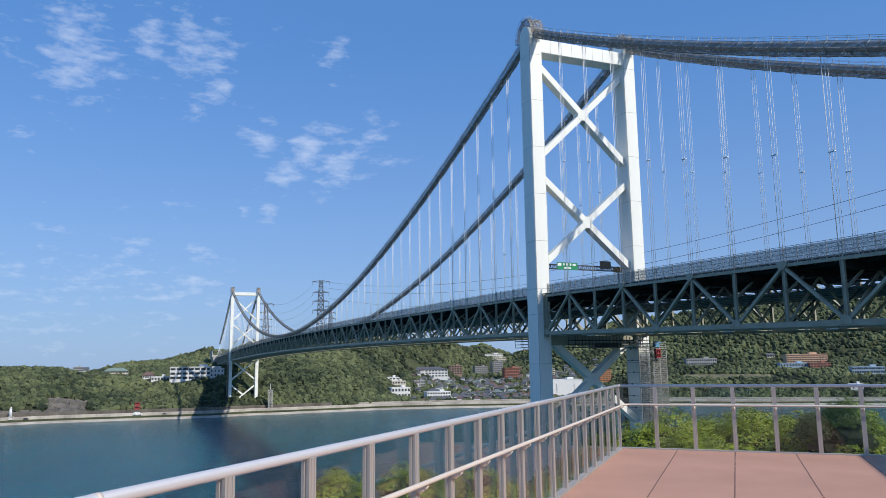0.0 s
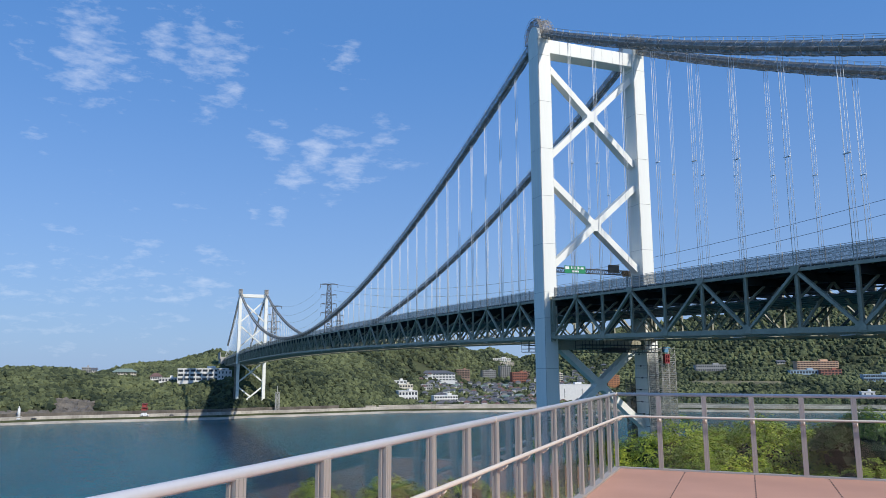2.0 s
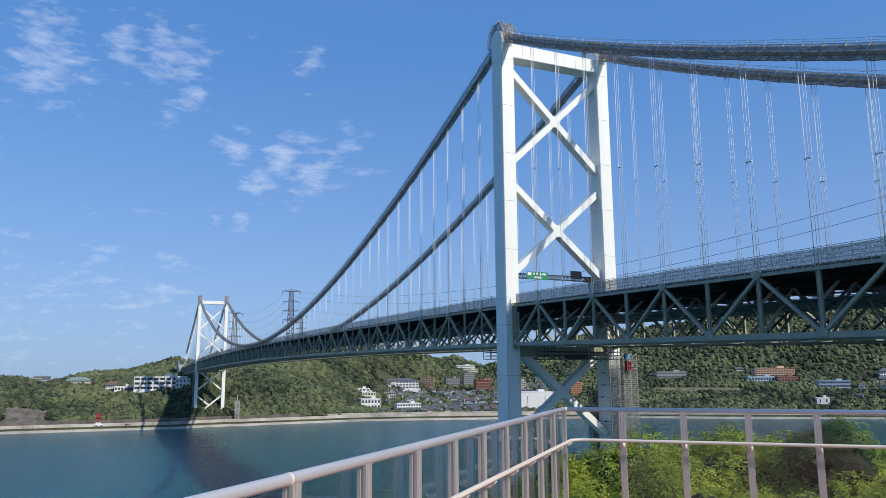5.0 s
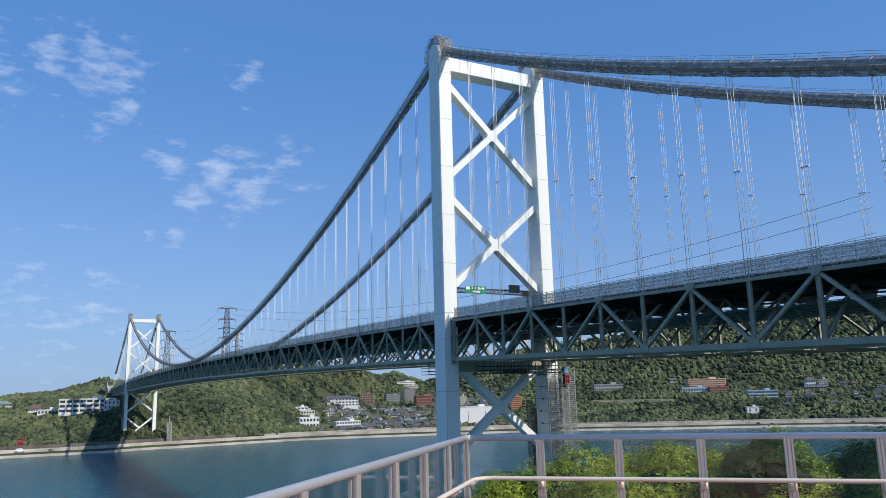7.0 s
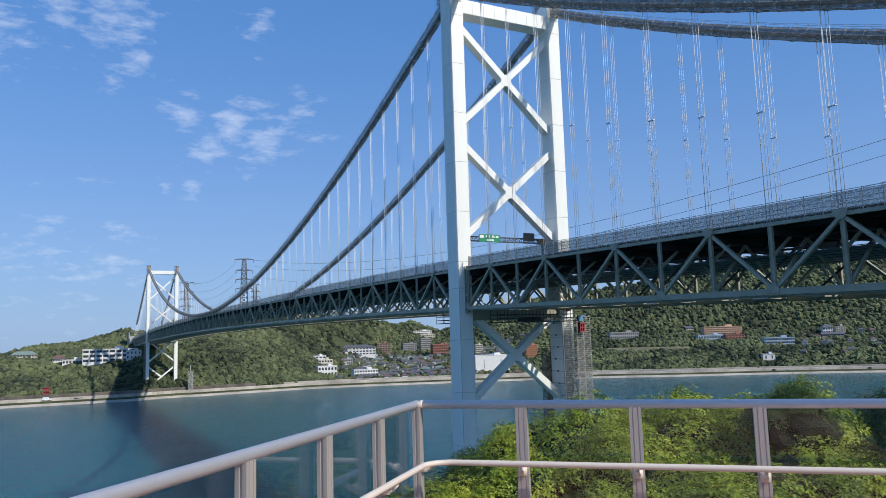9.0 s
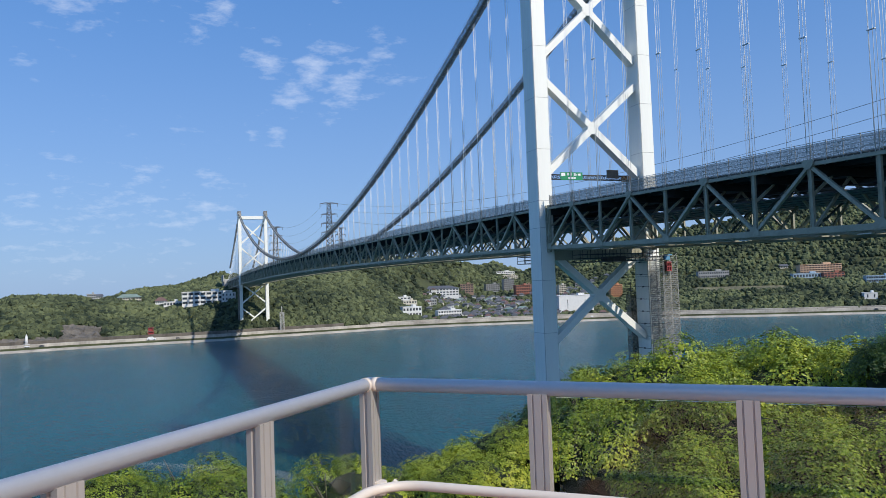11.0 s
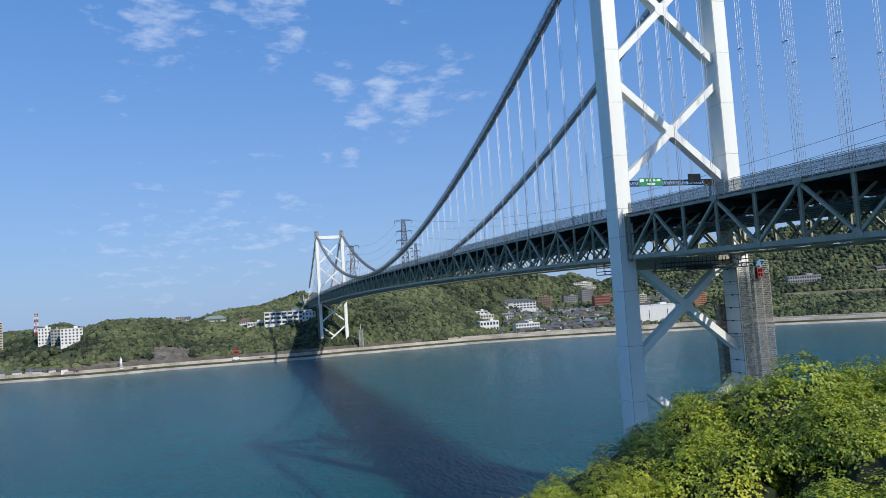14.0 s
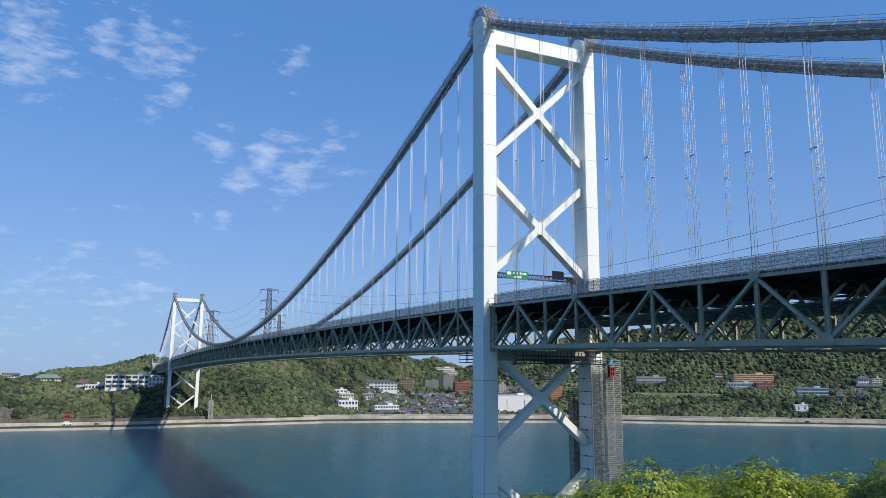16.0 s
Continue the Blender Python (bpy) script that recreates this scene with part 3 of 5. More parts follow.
for x0, x1, z0, z1 in ((-6.9, -5.8, 7.35, 8.1), (-5.2, -4.8, 7.5, 8.1), (-4.4, -3.9, 7.5, 8.1), (-3.3, -2.9, 7.45, 8.1), (-2.7, -2.5, 7.5, 7.9), (-2.3, -1.5, 7.5, 8.0), (-5.0, -2.9, 6.65, 7.1)):
    bm = bmesh.new()
    block(bm, (x0, -0.70, z0), (x1, -0.684, z1))
    part("writing_bar", bm, board, "white bar of writing", mat=SIGN_WHITE)
bm = bmesh.new()
block(bm, (6.1, -0.55, 7.0), (9.5, -0.45, 9.1))
part("variable_board", bm, gantry, "dark variable message board", mat=material("brown_board", (0.16, 0.13, 0.10), 0.6))


# ---- scaffolding round the far leg of the near tower ----
def scaffold(x0, x1, y0, y1, z0, z1, step, mat, sheet, label):
    s = thing("scaffold_tower", ((x0 + x1) / 2, (y0 + y1) / 2, z0), label, "scaffold")
    cx, cy = (x0 + x1) / 2, (y0 + y1) / 2
    xs, ys = np.linspace(x0 - cx, x1 - cx, max(2, int((x1 - x0) / 1.6) + 1)), np.linspace(y0 - cy, y1 - cy, max(2, int((y1 - y0) / 1.8) + 1))
    for x in xs:
        for y in ys:
            bm = bmesh.new()
            rod(bm, (x, y, 0), (x, y, z1 - z0), 0.07, 5)
            part("standard", bm, s, mat=mat)
    n = int((z1 - z0) / step)
    bm = bmesh.new()
    for x in xs:
        bar(bm, (x, ys[0], 0), (x, ys[-1], 0), 0.09, 0.09)
        for q in (0.5, 0.95, 1.4):
            bar(bm, (x, ys[0], q), (x, ys[-1], q), 0.06, 0.06)
    for y in ys:
        bar(bm, (xs[0], y, 0), (xs[-1], y, 0), 0.09, 0.09)
        for q in (0.5, 0.95, 1.4):
            bar(bm, (xs[0], y, q), (xs[-1], y, q), 0.06, 0.06)
        for a, b in zip(xs, xs[1:]):
            bar(bm, (a, y, 0), (b, y, step), 0.05, 0.05)
    block(bm, (xs[0], ys[0], -0.06), (xs[-1], ys[0] + 0.7, -0.01), 0)
    lift = mesh_of("scaffold_lift", bm, mat)
    for k in range(n + 1):
        part("scaffold_lift", lift, s, "ledgers, boards and braces of one lift", m=pose(0, 0, k * step))
    if sheet:
        bm = bmesh.new()
        c = [bm.verts.new(p) for p in ((xs[0] - 0.1, ys[0] - 0.12, 0), (xs[-1] + 0.1, ys[0] - 0.12, 0), (xs[-1] + 0.1, ys[0] - 0.12, z1 - z0 - 3), (xs[0] - 0.1, ys[0] - 0.12, z1 - z0 - 3))]
        bm.faces.new(c)
        # of the two side sheets, the one at high x is added to shade the leg
        for xx in (xs[0] - 0.1, xs[-1] + 0.1):
            d = [bm.verts.new(p) for p in ((xx, ys[0] - 0.12, 0), (xx, ys[-1], 0), (xx, ys[-1], z1 - z0 - 3), (xx, ys[0] - 0.12, z1 - z0 - 3))]
            bm.faces.new(d)
        part("debris_net", bm, s, "grey debris netting", mat=sheet)
    return s


scaffold(13.0, 17.2, -8.0, -3.0, 6, 57.0, 1.85, GALV, SCAFF_NET, "tall galvanised scaffold tower beside the tower leg")
scaffold(11.4, 12.9, 2.9, 4.9, 6, 51.0, 1.9, DARK_AND_SHADED_STEEL, NET, "narrow dark scaffold tower behind the tower leg")
scaffold(-17.8, -16.4, SPAN - 3.0, SPAN + 2.6, 8.6, 57.0, 1.9, GALV, NET, "grey scaffold tower beside the far tower leg")
hoist = thing("hoist_cabin", (14.1, -8.6, 53.6), "red hoist cabin hung on the scaffold under blue sheeting", "hoist")
bm = bmesh.new()
for sx in (-0.6, 0.0, 0.6):
    block(bm, (sx - 0.08, -0.45, 0), (sx + 0.08, 0.4, 2.3))
for k in range(3):
    block(bm, (-0.68, -0.47, k * 1.0), (0.68, 0.42, k * 1.0 + 0.25))
part("cabin", bm, hoist, mat=RED)
bm = bmesh.new()
block(bm, (-1.1, -0.5, 2.7), (0.3, 0.2, 3.6))
block(bm, (-0.9, -0.55, 3.7), (0.9, 0.1, 4.0))
part("sheeting", bm, hoist, "blue sheeting", mat=BLUE_SHEET)
# ties round the leg
bm = bmesh.new()
for k in range(15):
    z = 14 + 3.0 * k
    block(bm, (12.60, -2.8, z), (12.69, 2.8, z + 0.09))
    block(bm, (12.52, -0.9 + (k % 3) * 0.5, z - 0.12), (12.69, -0.3 + (k % 3) * 0.5, z + 0.2))
tagged(new("scaffold_ties", mesh_of("scaffold_ties", bm, DARK_AND_SHADED_STEEL)), "dark steel scaffold ties strapped round the tower leg", "scaffold")

# ---- terrain ----
EYE_X, EYE_Y = -96.03, -149.27
# far shore, by bearing from the terrace: waterline distance, then three breaks of slope with their heights
AZ = [-75, -40, -24, -16, -14.3, -12.3, -11.1, -9.5, -6.1, -4.2, -3, -1.4, 1, 2.7, 4, 4.8, 5.5, 7.2, 9, 13.5, 17, 19.2, 21, 22.6, 23.6, 24.8, 26.1, 27, 28.5, 31, 34, 38.9, 45, 50, 56, 72, 100]
D0 = [1000, 918, 881, 862, 849, 835, 826, 823, 824, 821, 819, 816, 815, 815, 815, 818, 825, 835, 836, 858, 879, 885, 888, 891, 892, 894, 897, 898, 902, 910, 920, 935, 940, 965, 995, 1060, 1000]
R1 = [1165, 1119, 1049, 1003, 992, 976, 971, 967, 971, 968, 960, 949, 933, 923, 916, 910, 905, 899, 911, 942, 955, 975, 1000, 1032, 1044, 1044, 1044, 1044, 1044, 1032, 1026, 1034, 1055, 1066, 1077, 1094, 1039]
H1 = [30, 24, 16, 18, 22, 29, 37, 44, 41, 31, 27, 24, 26, 29, 31, 32, 33, 35, 38, 34, 13, 6, 6, 7, 7, 7, 7, 7, 8, 14, 18, 18, 20, 20, 20, 18, 18]
R2 = [1375, 1264, 1143, 1064, 1046, 1024, 1020, 1019, 1023, 1017, 1008, 997, 980, 970, 961, 968, 980, 1012, 1048, 1102, 1126, 1167, 1202, 1237, 1261, 1293, 1293, 1293, 1270, 1220, 1201, 1209, 1234, 1252, 1270, 1293, 1219]
H2 = [47, 39, 28, 29, 34, 41, 40, 50, 48, 41, 40, 37, 40, 41, 42, 44, 48, 57, 68, 75, 53, 35, 25, 20, 18, 20, 22, 23, 28, 41, 47, 46, 49, 50, 50, 52, 50]
R3 = [1800, 1600, 1500, 1500, 1500, 1500, 1450, 1080, 1083, 1080, 1100, 1300, 1300, 1250, 1250, 1250, 1250, 1250, 1250, 1200, 1250, 1300, 1350, 1700, 1900, 2000, 2000, 1900, 1700, 1550, 1500, 1480, 1480, 1480, 1500, 1500, 1500]
H3 = [49, 49, 43, 43, 43, 53, 42, 52, 50, 43, 49, 58, 62, 71, 80, 75, 74, 91, 94, 103, 99, 92, 90, 94, 89, 101, 82, 72, 80, 104, 124, 138, 156, 165, 169, 169, 139]


def far_ground(az, r):
    d0, r1, h1, r2, h2, r3, h3 = (float(np.interp(az, AZ, v)) for v in (D0, R1, H1, R2, H2, R3, H3))
    return float(np.interp(r, [d0 - 60, d0 - 9, d0, d0 + 2, d0 + 16, d0 + 17, r1, r2, r3, r3 + 500, 4800], [-14, -6, -1, 4.0, 4.3, 4.4, h1, h2, h3, h3 * 0.55, 25]))


def bearing(az, r, z=None):
    a = radians(az)
    x, y = EYE_X + r * math.sin(a), EYE_Y + r * math.cos(a)
    return (x, y, far_ground(az, r) if z is None else z)


GROUND = material("hill_soil_and_scrub", (0.045, 0.055, 0.022), 0.95, 0, 0.45, 0.03, 0.6, 0.3, second=(0.075, 0.085, 0.032))
azs = np.linspace(-75, 100, 260)
steps = np.concatenate([np.array([-60, -9, 0, 2, 16, 17, 24]), np.linspace(34, 420, 34), np.linspace(450, 1300, 26), np.linspace(1500, 3900, 8)])
verts, faces = [], []
for a in azs:
    d0 = float(np.interp(a, AZ, D0))
    for s in steps:
        x, y, z = bearing(a, d0 + s)
        if s > 20:
            z += 2.2 * noise.noise((x * 0.03, y * 0.03, 0)) * min(1, (s - 20) / 60)
        verts.append((x, y, z))
n = len(steps)
for i in range(len(azs) - 1):
    for j in range(n - 1):
        faces.append((i * n + j, i * n + j + 1, (i + 1) * n + j + 1, (i + 1) * n + j))
me = bpy.data.meshes.new("far_shore")
me.from_pydata(verts, [], faces)
me.materials.append(GROUND)
for p in me.polygons:
    p.use_smooth = True
tagged(new("ground_far_shore", me), "green hilly far shore with cliffs above the strait", "hillside", kind="structure")

# near hillside under the terrace
CORNER = Vector((-96.863, -150.299, 51.235))
UA = Vector((math.cos(radians(46.83)), math.sin(radians(46.83)), 0))
UB = Vector((math.cos(radians(-44.47)), math.sin(radians(-44.47)), 0))


def near_ground(x, y):
    """Height of the slope that falls from the terrace to the water."""
    d = Vector((x - CORNER.x, y - CORNER.y, 0))
    fwd = d.dot(UA)
    side = d.dot(Vector((-UA.y, UA.x, 0)))
    drop = max(0.0, fwd) * 0.18 + max(0.0, side + 1) * 0.75 + max(0, fwd - 40) * 0.35
    return max(-6.0, 47.2 - drop + 0.8 * noise.noise((x * 0.12, y * 0.12, 3)))


bm = bmesh.new()
gx, gy = np.linspace(-260, 160, 85), np.linspace(-420, 60, 97)
grid = [[bm.verts.new((x, y, near_ground(x, y))) for y in gy] for x in gx]
for i in range(len(gx) - 1):
    for j in range(len(gy) - 1):
        f = bm.faces.new((grid[i][j], grid[i + 1][j], grid[i + 1][j + 1], grid[i][j + 1]))
        f.smooth = True
tagged(new("ground_near_slope", mesh_of("ground_near_slope", bm, GROUND)), "dark leafy soil slope below the terrace", "hillside", kind="structure")

# ---- sea ----
SEA = bpy.data.materials.new("sea_water")
SEA.use_nodes = True
n, l = SEA.node_tree.nodes, SEA.node_tree.links
p = n["Principled BSDF"]
p.inputs["Roughness"].default_value = 0.16
p.inputs["IOR"].default_value = 1.33
p.inputs["Specular IOR Level"].default_value = 0.085
p.subsurface_method = "BURLEY"
p.inputs["Subsurface Weight"].default_value = 1.0
p.inputs["Subsurface Radius"].default_value = (1.0, 1.0, 1.0)
p.inputs["Subsurface Scale"].default_value = 7.0
co, mp = n.new("ShaderNodeTexCoord"), n.new("ShaderNodeMapping")
mp.inputs["Rotation"].default_value, mp.inputs["Scale"].default_value = (0, 0, radians(25)), (1.0, 0.45, 1.0)
l.new(co.outputs["Object"], mp.inputs["Vector"])
n1, n2, n3 = n.new("ShaderNodeTexNoise"), n.new("ShaderNodeTexNoise"), n.new("ShaderNodeTexNoise")
for q, sc, de in ((n1, 0.55, 7.0), (n2, 0.09, 5.0), (n3, 0.007, 4.0)):
    q.inputs["Scale"].default_value, q.inputs["Detail"].default_value = sc, de
    l.new(mp.outputs[0], q.inputs["Vector"])
add = n.new("ShaderNodeMath")
add.operation = "MULTIPLY_ADD"
l.new(n2.outputs["Fac"], add.inputs[0])
add.inputs[1].default_value = 1.6
l.new(n1.outputs["Fac"], add.inputs[2])
b = n.new("ShaderNodeBump")
b.inputs["Strength"].default_value, b.inputs["Distance"].default_value = 0.9, 0.9
l.new(add.outputs[0], b.inputs["Height"])
l.new(b.outputs[0], p.inputs["Normal"])
r = n.new("ShaderNodeValToRGB")
r.color_ramp.elements[0].position, r.color_ramp.elements[1].position = 0.36, 0.66
r.color_ramp.elements[0].color, r.color_ramp.elements[1].color = (0.006, 0.074, 0.090, 1), (0.009, 0.092, 0.110, 1)
l.new(n3.outputs["Fac"], r.inputs["Fac"])
l.new(r.outputs[0], p.inputs["Base Color"])
bm = bmesh.new()
c = [bm.verts.new((4900 * math.cos(2 * math.pi * k / 64), 4900 * math.sin(2 * math.pi * k / 64), 0)) for k in range(64)]
bm.faces.new(c)
tagged(new("sea", mesh_of("sea", bm, SEA)), "teal rippled sea water of the strait", "water", kind="structure")

# ---- terrace ----
NB = Vector((-UA.y, UA.x, 0))
FLOOR = material("terracotta_paving", (0.54, 0.285, 0.195), 0.85, 0, 0.12, 0.7, 60, 0.12, per_piece=0.05, bump_dist=0.004)
SLOT = material("drain_slot", (0.10, 0.07, 0.06), 0.9)
KERB = material("terrace_kerb", (0.33, 0.25, 0.20), 0.8, 0, 0.15, 1, 30, 0.1)
ALU = material("bronze_aluminium", (0.50, 0.455, 0.42), 0.38, 0.35, 0.06, 1.5, 40, 0.03, stretch=(1, 1, 0.05))
RAIL = material("silver_handrail", (0.68, 0.66, 0.655), 0.38, 0.3, 0.05, 1, 40, 0.02)
CREAM = material("cream_coated_rail", (0.70, 0.61, 0.52), 0.45, 0, 0.05, 1, 30, 0.03)
LEN_A, LEN_B = 20.0, 19.0


def on_terrace(a, b, z=0.0):
    """a metres back along the seaward rail, b along the other rail, from the corner."""
    return CORNER - UA * a + UB * b + Vector((0, 0, z))


bm = bmesh.new()
q = [on_terrace(-0.16, -0.16), on_terrace(LEN_A, -0.16), on_terrace(LEN_A, LEN_B), on_terrace(-0.16, LEN_B)]
lo = [bm.verts.new(v + Vector((0, 0, -6))) for v in q]
hi = [bm.verts.new(v + Vector((0, 0, -0.05))) for v in q]
bm.faces.new(hi)
for k in range(4):
    bm.faces.new((lo[k], lo[(k + 1) % 4], hi[(k + 1) % 4], hi[k]))
bmesh.ops.recalc_face_normals(bm, faces=bm.faces)
terrace = tagged(new("floor_terrace", mesh_of("floor_terrace", bm, KERB)), "terracotta coloured observation terrace floor with slotted joints", "terrace", kind="structure")
bm = bmesh.new()
block(bm, (-10.2, -0.4949, -0.048), (10.2, 0.4949, 0.0))
bmesh.ops.bevel(bm, geom=list(bm.edges), offset=0.001, segments=1, affect="EDGES")
PAVER = mesh_of("paving_strip", bm, FLOOR)
bm = bmesh.new()
block(bm, (-0.035, -0.008, 0.0), (0.035, 0.008, 0.003))
DASH = mesh_of("drain_dash", bm, SLOT)
turn_a = math.degrees(math.atan2(UA.y, UA.x))
for j in range(1, 19):
        c = on_terrace(10.06, -0.437 + 0.99 * j)
        part("paving_strip", PAVER, terrace, m=Matrix.Translation(c) @ pose(0, 0, 0, 0, 0, turn_a))
for j in range(1, 5):
    for i in range(70):
        part("drain_dash", DASH, terrace, m=Matrix.Translation(on_terrace(0.15 + 0.15 * i, 0.058 + 0.99 * j, 0.001)) @ pose(0, 0, 0, 0, 0, turn_a))

GLASS = bpy.data.materials.new("rail_glass")
GLASS.use_nodes = True
n, l = GLASS.node_tree.nodes, GLASS.node_tree.links
n.remove(n["Principled BSDF"])
tr, gl, mx, fr = n.new("ShaderNodeBsdfTransparent"), n.new("ShaderNodeBsdfGlossy"), n.new("ShaderNodeMixShader"), n.new("ShaderNodeLayerWeight")
tr.inputs["Color"].default_value = (0.88, 0.92, 0.915, 1)
gl.inputs["Roughness"].default_value = 0.02
pw = n.new("ShaderNodeMath")
pw.operation = "POWER"
l.new(fr.outputs["Facing"], pw.inputs[0])
pw.inputs[1].default_value = 4.0
ma = n.new("ShaderNodeMath")
ma.operation = "MULTIPLY_ADD"
l.new(pw.outputs[0], ma.inputs[0])
ma.inputs[1].default_value, ma.inputs[2].default_value = 0.85, 0.04
l.new(ma.outputs[0], mx.inputs["Fac"])
l.new(tr.outputs[0], mx.inputs[1])
l.new(gl.outputs[0], mx.inputs[2])
l.new(mx.outputs[0], n["Material Output"].inputs["Surface"])


def post_mesh():
    """Extruded aluminium post: flat face with two flutes."""
    bm = bmesh.new()
    w, d, h = 0.035, 0.025, 1.15
    prof = [(-w, -d), (-w * 0.55, -d), (-w * 0.5, -d + 0.005), (-w * 0.4, -d + 0.005), (-w * 0.35, -d), (w * 0.35, -d), (w * 0.4, -d + 0.005), (w * 0.5, -d + 0.005), (w * 0.55, -d), (w, -d),
            (w, -d * 0.3), (w - 0.006, -d * 0.2), (w - 0.006, d * 0.2), (w, d * 0.3), (w, d), (-w, d), (-w, d * 0.3), (-w + 0.006, d * 0.2), (-w + 0.006, -d * 0.2), (-w, -d * 0.3)]
    a = [bm.verts.new((x, y, 0)) for x, y in prof]
    b = [bm.verts.new((x, y, h)) for x, y in prof]
    bm.faces.new(a[::-1])
    bm.faces.new(b)
    for k in range(len(prof)):
        bm.faces.new((a[k], a[(k + 1) % len(prof)], b[(k + 1) % len(prof)], b[k]))
    return mesh_of("post", bm, ALU)


def bracket_mesh():
    bm = bmesh.new()
    rod(bm, (0, 0.0, -0.05), (0, -0.045, -0.05), 0.016, 8)
    rod(bm, (0, -0.045, -0.055), (0, -0.075, -0.02), 0.011, 8)
    rod(bm, (0, -0.005, -0.075), (0, -0.005, -0.025), 0.028, 10)
    return mesh_of("rail_bracket", bm, CREAM)


POST, BRACKET = post_mesh(), bracket_mesh()


def railing(name, along_dir, inward, length, pitch, first, label):
    """Railing along a terrace edge: posts, glass outside them, tube handrail, lower cream handrail on brackets."""
    ang = math.degrees(math.atan2(along_dir.y, along_dir.x))
    flip = Vector((-along_dir.y, along_dir.x, 0)).dot(inward) > 0
    base = thing(name, CORNER, label, "railing", kind="")
    m0 = pose(0, 0, 0, 0, 0, ang)
    s = 1 if flip else -1      # local y that points inward
    k = first
    while k * pitch < length:
        part("post", POST, base, "bronze aluminium post", m=m0 @ pose(k * pitch, 0, 0, 0, 0, 180 if s > 0 else 0))
        part("rail_bracket", BRACKET, base, "cream rail bracket", m=m0 @ pose(k * pitch, s * 0.03, 0.82, 0, 0, 180 if s > 0 else 0))
        if k * pitch + pitch < length:
            bm = bmesh.new()
            block(bm, (k * pitch + 0.05, -s * 0.05 - 0.005, 0.03), (k * pitch + pitch - 0.012 + 0.05, -s * 0.05 + 0.005, 1.13))
            g = part("glass_pane", bm, base, "clear tinted glass pane", m=m0, mat=GLASS)
            g.visible_shadow = False
        k += 1
    bm = bmesh.new()
    rod(bm, (0.0, 0, 1.168), (length, 0, 1.168), 0.0265, 20)
    rail = part("handrail", bm, base, "satin silver tube handrail", m=m0, mat=RAIL)
    for d in np.arange(0.03, length, pitch * 9):
        bm = bmesh.new()
        rod(bm, (d - 0.012, 0, 1.168), (d + 0.012, 0, 1.168), 0.028, 20)
        part("joint_ring", bm, rail, "pale joint ring", mat=CREAM)
    bm = bmesh.new()
    block(bm, (-0.02, -0.05, -0.05), (length, 0.05, 0.022))
    part("base_channel", bm, base, "aluminium base channel", m=m0, mat=ALU)
    return base


railing("seaward_railing", -UA, UB, LEN_A, 0.701, 0, "bronze and silver glass railing along the seaward terrace edge")
railing("glass_railing", UB, -UA, LEN_B, 0.687, 1, "bronze and silver glass railing across the terrace front")
# the lower handrail bends round the corner in one piece
low = []
for a in np.linspace(LEN_A, 0.28, 12):
    low.append(on_terrace(a, 0.115, 0.825))
for k in range(1, 7):
    t = math.pi / 2 * k / 7
    low.append(on_terrace(0.115 + 0.165 * (1 - math.sin(t)), 0.115 + 0.165 * (1 - math.cos(t)), 0.825))
for b in np.linspace(0.28, LEN_B, 12):
    low.append(on_terrace(0.115, b, 0.825))
bm = bmesh.new()
tube(bm, low, 0.018, 12)
tagged(new("lower_handrail", mesh_of("lower_handrail", bm, CREAM)), "cream coated lower handrail bent round the terrace corner", "handrail")

# building behind the terrace, which shades one side of it
house = thing("terrace_building", on_terrace(8.0, 11.4), "plain pale terrace building with flat roof", "building", kind="", turn=turn_a)
bm = bmesh.new()
block(bm, (-14, -6, 0), (7.6, 1.2, 4.4))
part("wall", bm, house, mat=CONCRETE)
bm = bmesh.new()
block(bm, (-14.3, -6.3, 4.4), (7.9, 1.5, 4.75))
part("roof", bm, house, mat=CONCRETE)

# ---- far shore: wall, road, woods ----
def shore_strip(name, a0, a1, prof, mat, label, category, count=240):
    """A strip swept along the waterline; prof: metres inland and height."""
    bm = bmesh.new()
    rings = []
    for a in np.linspace(a0, a1, count):
        d0 = float(np.interp(a, AZ, D0))
        rings.append([bm.verts.new(bearing(a, d0 + s, z)) for s, z in prof])
    for p0, p1 in zip(rings, rings[1:]):
        for k in range(len(prof) - 1):
            bm.faces.new((p0[k], p0[k + 1], p1[k + 1], p1[k]))
    bmesh.ops.recalc_face_normals(bm, faces=bm.faces)
    return tagged(new(name, mesh_of(name, bm, mat)), label, category, kind="structure")


ROCK = material("grey_brown_rock", (0.15, 0.13, 0.105), 0.95, 0, 0.45, 0.08, 0.7, 0.4, stretch=(1, 1, 0.25))
shore_strip("seawall", -30, 75, [(-9, -3), (-2.0, 0.9), (4.0, 3.2), (5.0, 6.6), (5.4, 7.0), (6.2, 7.0), (6.3, 4.0)], SEAWALL, "long pale concrete seawall along the far shore", "seawall")
shore_strip("road", -30, 75, [(6.4, 4.3), (14.0, 4.5)], ASPHALT, "grey coast road behind the seawall", "road")
shore_strip("retaining_wall", -14.0, 13, [(16.2, 3.5), (16.6, 9.5), (17.6, 9.8), (18.5, 9.0)], ROCK, "dark rock retaining wall behind the coast road", "wall")

shore_strip("bank_wall", 15, 66, [(16.2, 3.5), (16.5, 8.2), (17.4, 8.5), (18.5, 7.0)], SEAWALL, "pale concrete bank wall behind the coast road", "wall")
WOODS = material("far_woods", (0.046, 0.068, 0.042), 0.9, 0, 0.5, 0.012, 1.6, 0.5, 0.2, second=(0.150, 0.170, 0.078), per_piece=0.3, bump_dist=0.5)
